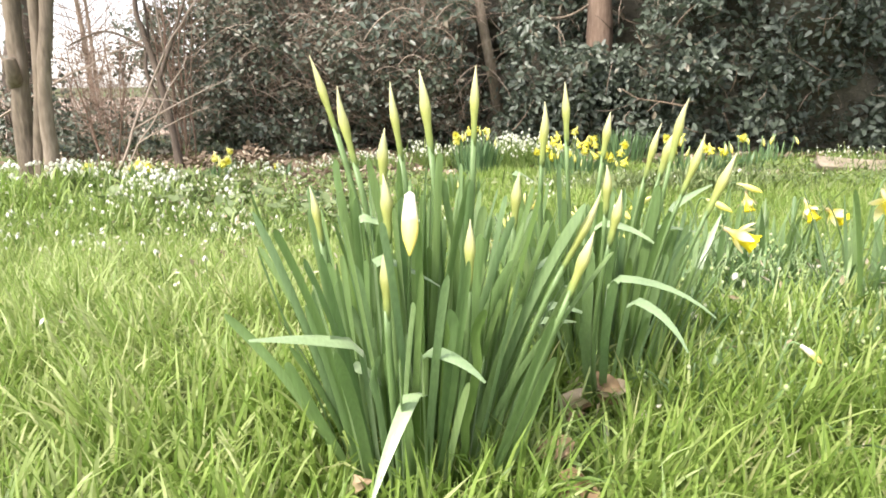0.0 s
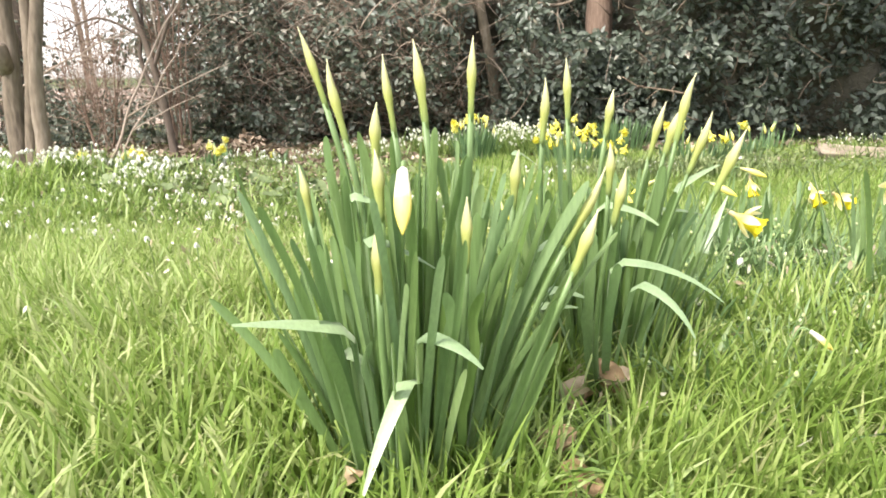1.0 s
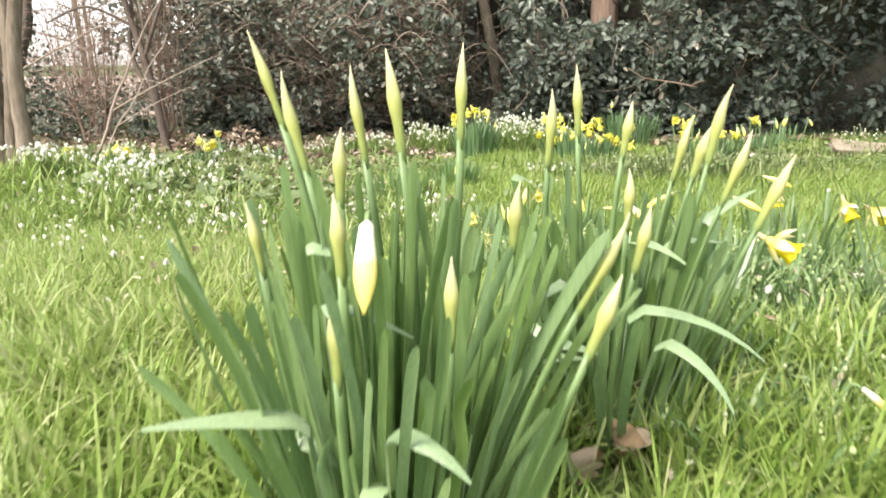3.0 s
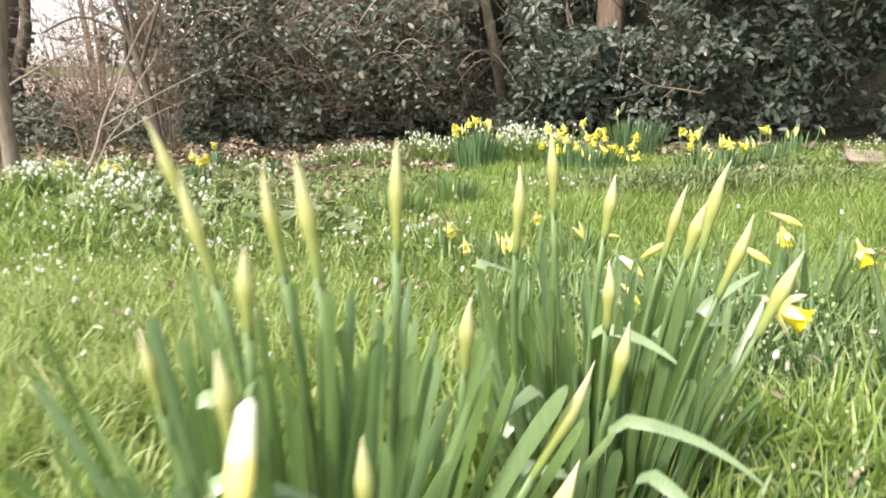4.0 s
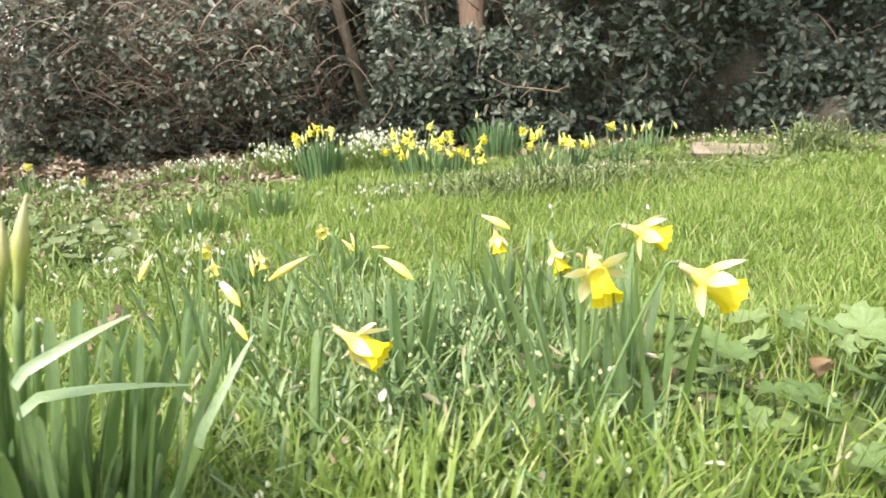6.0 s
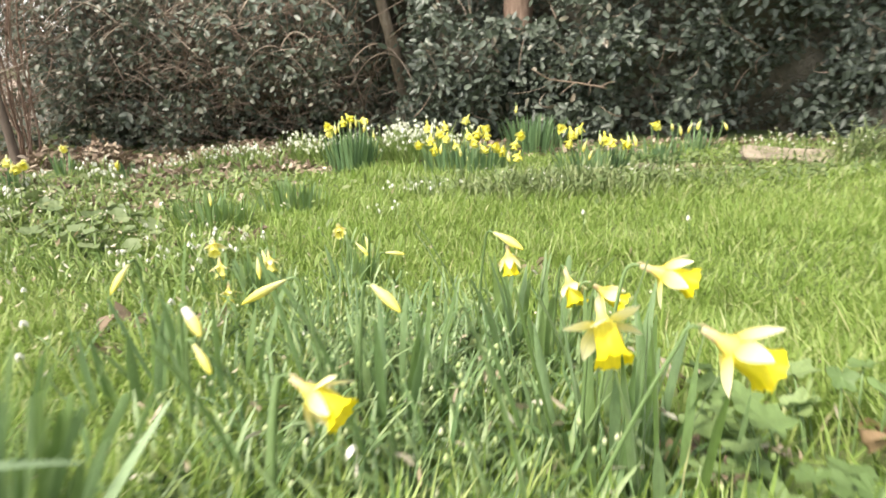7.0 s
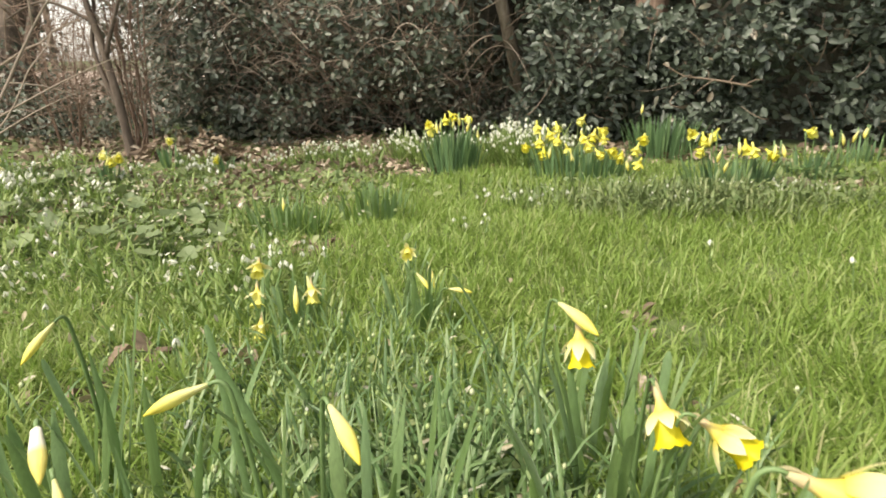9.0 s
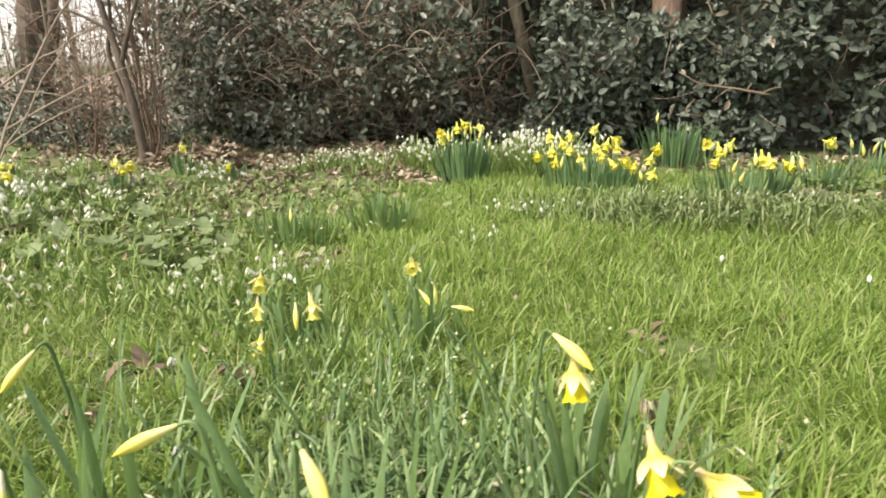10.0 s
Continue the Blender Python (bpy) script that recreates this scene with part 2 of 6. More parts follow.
def ground_z(x, y):
    """Height of the ground: a low rise under the nearest lawn, a raised bed towards the old stems."""
    x, y = np.asarray(x, float), np.asarray(y, float)
    z = 0.10 * (1 - smooth(1.15, 2.1, y))
    z = z + 0.09 * smooth(-0.5, -1.4, x) * smooth(1.6, 2.5, y) * (1 - smooth(2.7, 3.7, y))
    z = z + 0.008 * np.sin(x * 5.1 + y * 2.3) + 0.006 * np.sin(y * 7.7 - x * 3.1)
    return z


def mesh_of(name, verts, faces, shade=True):
    me = bpy.data.meshes.new(name)
    me.from_pydata(verts if isinstance(verts, list) else verts.tolist(), [], faces if isinstance(faces, list) else faces.tolist())
    if shade:
        me.shade_smooth()
    me.update()
    return me


def part(name, me, material, parent=None, label="", kind=""):
    if not me.materials:
        me.materials.append(material)
    ob = new(name, me)
    if parent is not None:
        ob.parent = parent
    return tagged(ob, label, kind=kind)


def thing(name, x, y, z, label, category, group="", kind=""):
    ob = new(name)
    ob.empty_display_size = 0.05
    ob.location = (x, y, z)
    return tagged(ob, label, category, group, kind)


class Heap:
    """Gathers many small pieces into one mesh."""

    def __init__(self):
        self.v, self.f, self.n = [], [], 0

    def add(self, verts, faces):
        self.v.extend(verts)
        self.f.extend([[i + self.n for i in f] for f in faces])
        self.n += len(verts)

    def mesh(self, name, shade=True):
        return mesh_of(name, [tuple(p) for p in self.v], self.f, shade)


def tube(points, radii, sides=8, flat=1.0):
    """Verts and faces of a round bar along points."""
    pts = [Vector(p) for p in points]
    verts, faces = [], []
    side = None
    for i, p in enumerate(pts):
        d = (pts[min(i + 1, len(pts) - 1)] - pts[max(i - 1, 0)]).normalized()
        if side is None:
            side = d.orthogonal().normalized()
        side = (side - d * side.dot(d)).normalized()
        other = d.cross(side)
        for k in range(sides):
            a = math.tau * k / sides
            verts.append(p + (side * math.cos(a) + other * math.sin(a) * flat) * radii[i])
    for i in range(len(pts) - 1):
        for k in range(sides):
            k2 = (k + 1) % sides
            faces.append([i * sides + k, i * sides + k2, (i + 1) * sides + k2, (i + 1) * sides + k])
    faces.append(list(range(sides))[::-1])
    faces.append([(len(pts) - 1) * sides + k for k in range(sides)])
    return verts, faces


def curve_points(a, b, c, n):
    """n points of a bow from a past b to c."""
    a, b, c = Vector(a), Vector(b), Vector(c)
    return [a * (1 - u) ** 2 + b * 2 * u * (1 - u) + c * u * u for u in [i / (n - 1) for i in range(n)]]


def strap(points, widths, face, trough=0.18, across=None):
    """A strap leaf: three verts across, hollow towards face."""
    pts = [Vector(p) for p in points]
    face = Vector(face)
    verts, faces = [], []
    for i, p in enumerate(pts):
        d = (pts[min(i + 1, len(pts) - 1)] - pts[max(i - 1, 0)]).normalized()
        side = across - d * across.dot(d) if across is not None else d.cross(face)
        if side.length < 0.05:
            side = d.orthogonal()
        side.normalize()
        up = side.cross(d).normalized()
        w = widths[i] / 2
        verts += [p - side * w + up * w * trough, p - up * w * trough, p + side * w + up * w * trough]
    for i in range(len(pts) - 1):
        a, b = 3 * i, 3 * i + 3
        faces += [[a, a + 1, b + 1, b], [a + 1, a + 2, b + 2, b + 1]]
    return verts, faces


def leaf_path(base, azimuth, lean, length, bend, fold=None, n=9, fold_azimuth=None):
    """Points of a strap leaf. lean: degrees from upright at the foot; bend: degrees more at the tip.
    fold: (share of the length, degrees from upright past the fold)."""
    p = Vector(base)
    pts = [p.copy()]
    step = length / (n - 1)
    for i in range(1, n):
        u = i / (n - 1)
        ang, az = lean + bend * u * u, azimuth
        if fold and u > fold[0]:
            past = min(1.0, (u - fold[0]) * (n - 1) / 2.0)
            ang = ang + (fold[1] - ang) * past + 25 * (u - fold[0])
            if fold_azimuth is not None:
                az = fold_azimuth
        s = math.sin(radians(ang))
        p = p + Vector((s * math.cos(radians(az)), s * math.sin(radians(az)), math.cos(radians(ang)))) * step
        pts.append(p.copy())
    return pts


def leaf_widths(width, n=9):
    out = []
    for i in range(n):
        u = i / (n - 1)
        out.append(width * min(1.0, 0.72 + 0.6 * u) * (1 - max(0, (u - 0.8) / 0.2) ** 2 * 0.82))
    return out


def blunt(points, width, tip=0.9):
    """The same path with close steps near its end, and the widths of a strap with a rounded tip."""
    pts = [Vector(p) for p in points]
    n, total = len(pts) - 1, sum((b - a).length for a, b in zip(pts, pts[1:]))
    out, wide = [], []
    for u in (0, 0.12, 0.25, 0.38, 0.5, 0.62, 0.74, 0.85, 0.92, 0.955, 0.98, 0.993, 1.0):
        k = min(int(u * n), n - 1)
        out.append(pts[k].lerp(pts[k + 1], u * n - k))
        near = min(1.0, (1 - u) * total / (tip * width))
        wide.append(width * min(1.0, 0.72 + 0.6 * u) * max(0.12, math.sqrt(1 - (1 - near) ** 2)))
    return out, wide


# ---- ground ----
def ground_sheet():
    near_x, near_y = np.arange(-4.0, 4.51, 0.05), np.arange(-0.6, 6.51, 0.05)
    far = np.array([8, 14, 25, 45, 80, 150, 300, 600.0])
    xs = np.concatenate([-far[::-1] - 4, near_x, far + 4.5])
    ys = np.concatenate([-far[::-1] - 0.6, near_y, far + 6.5])
    gx, gy = np.meshgrid(xs, ys)
    gz = ground_z(gx, gy)
    w = len(xs)
    verts = np.stack([gx, gy, gz], -1).reshape(-1, 3)
    i, j = np.meshgrid(np.arange(len(ys) - 1), np.arange(w - 1), indexing="ij")
    a = (i * w + j).ravel()
    ob = part("ground", mesh_of("ground", verts, np.stack([a, a + 1, a + w + 1, a + w], -1)), M_SOIL)
    tagged(ob, "mossy brown soil under a spring lawn", "ground", kind="structure")


ground_sheet()


def blades(rng, x, y, length, width, lean_max, droop):
    """Verts and faces of many grass blades with their feet at x, y."""
    n = len(x)
    z = ground_z(x, y)
    comb = 2.2 * np.sin(x * 4.3 + 1.7 * np.sin(y * 3.1)) + 2.0 * np.sin(y * 5.3 + 1.3 * np.sin(x * 6.1))
    az, lean = 0.6 * comb + rng.normal(0, 2.0, n), rng.uniform(0.03, lean_max, n)
    bend = rng.uniform(0.15, 1.0, n) ** 1.4 * droop
    turn = az + math.pi / 2 + rng.normal(0, 1.0, n)
    sx, sy = np.cos(turn), np.sin(turn)
    p = np.stack([x, y, z - 0.004], -1)
    rows = []
    cuts = (0.0, 0.4, 0.75, 1.0)
    wide = (0.8, 1.0, 0.7, 0.0)
    for k in range(4):
        if k:
            a = lean + bend * cuts[k] ** 1.5
            d = np.stack([np.sin(a) * np.cos(az), np.sin(a) * np.sin(az), np.cos(a)], -1)
            p = p + d * (length * (cuts[k] - cuts[k - 1]))[:, None]
        off = np.stack([sx, sy, np.zeros(n)], -1) * (width * wide[k] / 2)[:, None]
        rows += [p - off, p + off] if k < 3 else [p]
    verts = np.stack(rows, 1).reshape(-1, 3)
    b = np.arange(n)[:, None] * 7
    quads = np.concatenate([b + [0, 1, 3, 2], b + [2, 3, 5, 4]])
    tris = b + [4, 5, 6]
    return verts, quads.tolist() + tris.tolist()


# clumps of daffodils: centre and half-width of the bare foot where no grass grows
FEET = [(0.15, 0.755, 0.06), (0.365, 0.99, 0.075)]


def edge_x(y):
    """Where the lawn thins out into the flower bed."""
    return -0.1 - 0.5 * smooth(2.6, 1.2, y) + 0.35 * smooth(3.3, 3.7, y)


def lattice(x, y, cell, seed):
    """Smooth random unevenness between 0 and 1, about one swell to a cell."""
    table = np.random.default_rng(seed).uniform(0, 1, (64, 64))
    u, v = x / cell, y / cell
    i, j = np.floor(u).astype(int), np.floor(v).astype(int)
    fu, fv = smooth(0, 1, u - i), smooth(0, 1, v - j)
    a, b = table[i % 64, j % 64] * (1 - fu) + table[(i + 1) % 64, j % 64] * fu, table[i % 64, (j + 1) % 64] * (1 - fu) + table[(i + 1) % 64, (j + 1) % 64] * fu
    return a * (1 - fv) + b * fv


def lawn():
    rng = np.random.default_rng(5)
    spec = [  # x0, x1, y0, y1, per square metre, length, width
        (-0.75, 1.3, 0.38, 1.15, 33000, 0.084, 0.0041),
        (-1.3, 1.8, 1.15, 2.0, 24000, 0.066, 0.0031),
        (-1.9, 2.4, 2.0, 3.0, 20000, 0.056, 0.0031),
        (-1.2, 3.4, 3.0, 4.0, 14000, 0.050, 0.0034),
        (0.6, 4.2, 4.0, 4.5, 3600, 0.042, 0.005),
    ]
    for x0, x1, y0, y1, dens, ln, wd in spec:
        n = int((x1 - x0) * (y1 - y0) * dens)
        x, y = rng.uniform(x0, x1, n), rng.uniform(y0, y1, n)
        tuft = 0.5 * lattice(x, y, 0.06, 1) + 0.3 * lattice(x, y, 0.17, 2) + 0.2 * lattice(x, y, 0.5, 3)
        keep = rng.uniform(0, 1, n) < 0.25 + 0.9 * tuft
        for cx, cy, r in FEET:
            keep &= (x - cx) ** 2 + (y - cy) ** 2 > (r * 0.8) ** 2
        if y0 < 1.0:
            keep &= rng.uniform(0, 1, n) > smooth(0.54, 0.38, y + 0.08 * np.sin(x * 9))
        edge = edge_x(y)
        keep &= rng.uniform(0, 1, n) > 0.9 * smooth(edge + 0.1, edge - 0.2, x) * smooth(1.9, 2.5, y)
        keep &= rng.uniform(0, 1, n) > 0.85 * smooth(3.55, 3.85, y - 0.3 * smooth(0.0, 0.2, x)) * (1 - smooth(1.3, 2.0, x))
        # bare spots with dead leaves, some cleared so that things show to the camera
        for cx, cy, r in ((0.95, 2.16, 0.07), (0.88, 2.18, 0.05), (0.08, 1.67, 0.07), (0.06, 1.85, 0.06), (0.23, 1.85, 0.06), (0.87, 1.84, 0.06), (0.11, 2.55, 0.08), (-0.02, 2.62, 0.12), (0.28, 0.72, 0.04), (0.295, 0.675, 0.03), (0.31, 0.81, 0.05), (0.355, 0.86, 0.045), (0.30, 0.765, 0.035), (0.11, 0.64, 0.03), (0.13, 0.62, 0.02), (1.02, 1.85, 0.06), (1.04, 1.24, 0.13), (1.0, 1.14, 0.09), (1.1, 1.14, 0.09)):
            keep &= ((x - cx) ** 2 + (y - cy) ** 2 > r * r) | (rng.uniform(0, 1, n) < 0.25)
        x, y, tuft = x[keep], y[keep], tuft[keep]
        m = len(x)
        length = ln * rng.uniform(0.5, 1.35, m) * (0.35 + 1.35 * tuft)
        # taller tufts that spread from one root
        k = int((x1 - x0) * (y1 - y0) * 14)
        tx, ty = np.repeat(rng.uniform(x0, x1, k), 26), np.repeat(rng.uniform(y0, y1, k), 26)
        tx, ty = tx + rng.normal(0, 0.014, len(tx)), ty + rng.normal(0, 0.014, len(tx))
        free = (tx > edge_x(ty)) & (ty < 3.6)
        for cx, cy, r in FEET:
            free &= (tx - cx) ** 2 + (ty - cy) ** 2 > r * r
        tx, ty = tx[free], ty[free]
        x, y = np.concatenate([x, tx]), np.concatenate([y, ty])
        length = np.concatenate([length, ln * rng.uniform(0.8, 1.45, len(tx))])
        wide = wd * rng.uniform(0.6, 1.35, len(x))
        dry = rng.uniform(0, 1, len(x)) < 0.10 + 0.55 * smooth(0.15, -0.25, x) * smooth(2.6, 1.6, y)
        for pick, green, label in ((~dry, M_GRASS, "long uneven bright green lawn grass"), (dry, M_PALE_GRASS, "paler bleached blades in the lawn grass")):
            v, f = blades(rng, x[pick], y[pick], length[pick], wide[pick], 0.34 if y1 < 1.5 else 0.45, 1.5 if y1 < 1.5 else 1.9)
            tagged(part("lawn_grass", mesh_of("lawn_grass", v, f), green), label, "grass", kind="stuff")


lawn()


def outer_lawn():
    """Coarser grass on the rest of the garden."""
    rng = np.random.default_rng(6)
    n = 105000
    x, y = rng.uniform(-4.5, 3.9, n), rng.uniform(-3.0, 4.6, n)
    jx, jy = x, y
    x, y = x + rng.normal(0, 0.12, n), y + rng.normal(0, 0.12, n)
    inside = (y > 0.38) & (y < 4.0) & (x > -0.75 - 0.55 * (y > 1.15) - 0.6 * (y > 2.0) + 0.7 * (y > 3.0)) & (x < 1.3 + 0.5 * (y > 1.15) + 0.6 * (y > 2.0) + 1.0 * (y > 3.0))
    bed = (x < edge_x(y)) & (y > 2.0) & (rng.uniform(0, 1, n) < 0.8)
    keep = ~inside & ~bed & ~((y > 3.9) & (x < 3.9))
    x, y = jx[keep], jy[keep]
    m = len(x)
    v, f = blades(rng, x, y, 0.08 * rng.uniform(0.5, 1.4, m), 0.007 * rng.uniform(0.6, 1.3, m), 0.6, 0.9)
    tagged(part("lawn_grass", mesh_of("lawn_grass", v, f), M_GRASS), "long uneven bright green lawn grass", "grass", kind="stuff")


outer_lawn()


# ---- hedge, trees and shrubs ----
def leaf_blade(length, width, cup):
    """Eight verts of a pointed oval leaf along +x."""
    l, w = length, width / 2
    return [(0, 0, 0), (0.3 * l, w * 0.9, cup), (0.3 * l, -w * 0.9, cup), (0.3 * l, 0, 0), (0.7 * l, w * 0.75, cup * 0.8), (0.7 * l, -w * 0.75, cup * 0.8), (0.7 * l, 0, -0.002), (l, 0, -cup * 0.6)]


LEAF_FACES = [[0, 2, 3], [0, 3, 1], [3, 2, 5, 6], [1, 3, 6, 4], [6, 5, 7], [4, 6, 7]]


def leaves_at(rng, places, length, width, face=(0, -0.75, 0.65), spread=0.8):
    """One mesh of many leaves, each turned about its own way."""
    heap = Heap()
    for p in places:
        lean = Vector(p[3:]) if len(p) > 3 else Vector(face)
        nrm = (lean + Vector(rng.normal(0, spread, 3))).normalized()
        along_v = nrm.orthogonal().normalized()
        along_v = Matrix.Rotation(rng.uniform(0, math.tau), 3, nrm) @ along_v
        along_v = (along_v + Vector((0, 0, -0.35))).normalized()
        side = nrm.cross(along_v).normalized()
        up = along_v.cross(side)
        s = rng.uniform(0.45, 1.35)
        vs = [Vector(p[:3]) + along_v * x * s + side * y * s + up * z * s for x, y, z in leaf_blade(length, width, width * rng.uniform(0.05, 0.25))]
        heap.add(vs, LEAF_FACES)
    return heap


def hedge_front(x, z):
    """How far back the leafy face stands."""
    y = 4.78 + 0.16 * math.sin(x * 2.1 + 0.6) * math.cos(z * 2.4 + x) + 0.09 * math.sin(x * 5.7 + z * 4.1)
    y -= 0.22 * math.exp(-((z - 0.75) / 0.45) ** 2) * (1 if x > 1.25 else 0.55)
    y -= 0.10 * float(smooth(0.45, 0.1, z)) - 0.36 * float(smooth(0.4, -0.4, x))
    y += 0.34 * noise.noise((x * 1.7, z * 2.0, 4.0)) + 0.16 * noise.noise((x * 4.1, z * 4.6, 8.0))
    # top leans forward on the right, added mostly above the view to cast shade
    y -= 0.16 * float(smooth(1.2, 1.6, z)) * float(smooth(1.3, 2.1, x))
    if 0.65 < x < 1.45 and z < 0.80:
        y = min(y, 4.92)
    if -1.0 < x < 0.15:
        y += 0.34 * float(smooth(0.40, 0.12, z)) * math.sin((x + 1.0) / 1.15 * math.pi)
    return y


def hedge():
    rng = np.random.default_rng(11)
    h = thing("hedge", 0.8, 5.2, 0.0, "dense dark glossy evergreen hedge behind the spring flowers", "hedge")
    inv = Vector((0.8, 5.2, 0.0))
    places = []
    while len(places) < 56000:
        cx, cz = rng.uniform(-2.85, 4.6), rng.uniform(0.03, 2.2)
        if rng.uniform() > (1.0 if cz < 1.2 else 0.5 if cx > 1.3 or cz < 1.75 else 0.0):
            continue
        gap = 0.28 < cx < 1.22 and cz > 0.74
        if gap and rng.uniform() < 0.1:
            continue
        stem_x = 0.335 - 0.13 * (cz - 0.38)
        if cz > 0.45 and stem_x - 0.15 < cx < stem_x + 0.12:
            continue
        behind_trunk = cz > 0.68 and 0.76 < cx < 1.22
        if cx < -2.15 + 0.2 * math.sin(cz * 7) and cz > 0.3 or (cx < -1.9 and rng.uniform() < 0.5):
            continue
        # more hollows on the right, where the dark slab shows through as shade
        hollow = noise.noise((cx * 2.6, cz * 3.0, 9.0)) < (0.2 if cx > 1.7 else -0.05 if cx > -1.2 else -0.4)
        if hollow and rng.uniform() < 0.6:
            continue
        back = rng.exponential(0.11) + (rng.uniform(0.12, 0.7) if gap else 0)
        if 0.8 < cx < 1.25 and cz < 0.66:
            back = rng.uniform(0, 0.16)
        cy = hedge_front(cx, cz) + back + (0.12 if hollow else 0)
        if cx < 0.1 and rng.uniform() < 0.42:
            cy -= rng.uniform(0.05, 0.5)
        if behind_trunk:
            cy = 5.47 + rng.exponential(0.06)
        twig = rng.normal(0, 1, 3) * (1.0, 0.6, 0.8)
        twig /= np.linalg.norm(twig)
        nrm = Vector((0, -0.75, 0.65)) + Vector(rng.normal(0, 0.55, 3))
        for _ in range(int(rng.integers(6, 13) * (1.6 if cx < -1.2 else 1))):
            q = twig * rng.uniform(-0.11, 0.11) + rng.normal(0, 0.02, 3)
            places.append((cx + q[0] - inv.x, cy + q[1] - inv.y, max(0.02, cz + q[2]), *nrm))
    for _ in range(260):
        cx, cz = rng.uniform(0.88, 1.27), rng.uniform(0.3, 0.64)
        cy = rng.uniform(4.8, 5.08)
        for _ in range(7):
            q = rng.normal(0, 0.045, 3)
            places.append((cx + q[0] - inv.x, cy + q[1] - inv.y, cz + q[2]))
    # the hedge's top and back
    for _ in range(5200):
        cx = rng.uniform(-1.9, 4.7)
        top = 2.3 * (1 + 0.05 * math.sin(cx * 3))
        if rng.uniform() < 0.6:
            cy, cz = hedge_front(cx, 2.3) + rng.uniform(0.1, 1.9), top + rng.normal(0.02, 0.04)
        else:
            cz = rng.uniform(0.05, top)
            cy = hedge_front(cx, cz) + 1.92 + rng.normal(0, 0.05)
        places.append((cx - inv.x, cy - inv.y, cz, 0, 0.3, 0.9))
    # the leaves are split in two meshes: broad dark ones and the smaller paler ones of the thin end
    small = [p for p in places if p[0] + inv.x < -0.15 + 0.5 * math.sin(p[2] * 5)]
    broad = [p for p in places if not p[0] + inv.x < -0.15 + 0.5 * math.sin(p[2] * 5)]
    part("leaves", leaves_at(rng, broad, 0.052, 0.028, spread=0.6).mesh("leaves"), M_HEDGE, h, "glossy dark green leaves", "stuff")
    part("leaves", leaves_at(rng, small, 0.040, 0.024, spread=0.55).mesh("leaves"), M_IVY, h, "smaller paler leaves", "stuff")
    # dark inner slab whose colour stands in for the shade among the twigs
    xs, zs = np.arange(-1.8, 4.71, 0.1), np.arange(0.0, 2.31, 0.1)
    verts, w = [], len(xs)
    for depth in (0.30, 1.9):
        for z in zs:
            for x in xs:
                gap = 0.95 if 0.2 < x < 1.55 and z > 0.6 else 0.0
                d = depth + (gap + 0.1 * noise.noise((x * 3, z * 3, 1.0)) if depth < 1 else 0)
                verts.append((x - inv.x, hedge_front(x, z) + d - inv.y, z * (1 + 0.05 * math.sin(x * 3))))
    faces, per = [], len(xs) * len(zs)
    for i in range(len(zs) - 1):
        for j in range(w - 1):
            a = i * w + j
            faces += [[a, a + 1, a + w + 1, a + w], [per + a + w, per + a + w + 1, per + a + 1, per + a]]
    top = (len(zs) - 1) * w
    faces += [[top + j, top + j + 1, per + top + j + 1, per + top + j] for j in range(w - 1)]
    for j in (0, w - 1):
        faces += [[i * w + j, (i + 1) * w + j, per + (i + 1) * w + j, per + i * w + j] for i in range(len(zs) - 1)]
    part("inner_mass", mesh_of("inner_mass", verts, faces), M_HEDGE_SHADE, h, "dark slab standing in for the shade inside the hedge")
    # the foremost leaves one by one
    blades_of = [mesh_of("leaf", leaf_blade(0.06, 0.031, c), LEAF_FACES) for c in (0.002, 0.005, 0.008)]
    for k in range(280):
        x, z = rng.uniform(0.2, 2.1), rng.uniform(0.3, 1.0)
        if z > 0.42 and (0.05 < x < 0.5 or 0.75 < x < 1.25):
            z -= 0.4
            z = max(z, 0.12)
        lf = part("leaf", blades_of[k % 3], M_HEDGE, h)
        lf.matrix_local = Matrix.Translation((x - inv.x, hedge_front(x, z) - rng.uniform(0.0, 0.06) - inv.y, z)) @ pose(0, 0, 0, rng.normal(60, 35), rng.normal(0, 35), rng.uniform(0, 360)) @ Matrix.Scale(rng.uniform(0.7, 1.15), 4)
    # thin branches that show between the leaves
    heap = Heap()
    for _ in range(480):
        x, z = (rng.uniform(-2.0, 4.2) if rng.uniform() < 0.4 else rng.uniform(-2.0, 0.2)), rng.uniform(0.0, 1.0)
        y = hedge_front(x, z) + rng.uniform(-0.10, 0.15)
        a = Vector((x - inv.x, y - inv.y, z))
        d = Vector((rng.normal(0, 0.3), rng.normal(-0.02, 0.05), rng.uniform(0.1, 0.5))) * (1.0 if x < 0.2 else 0.4)
        r = rng.uniform(0.0015, 0.005)
        pts = curve_points(a, a + d * 0.5 + Vector(rng.normal(0, 0.07, 3)), a + d, 6)
        heap.add(*tube(pts, [r * (1 - 0.12 * i) for i in range(6)], 4))
    part("branch_tangle", heap.mesh("branch_tangle"), M_TWIG, h, "thin bare brown branches", "stuff")
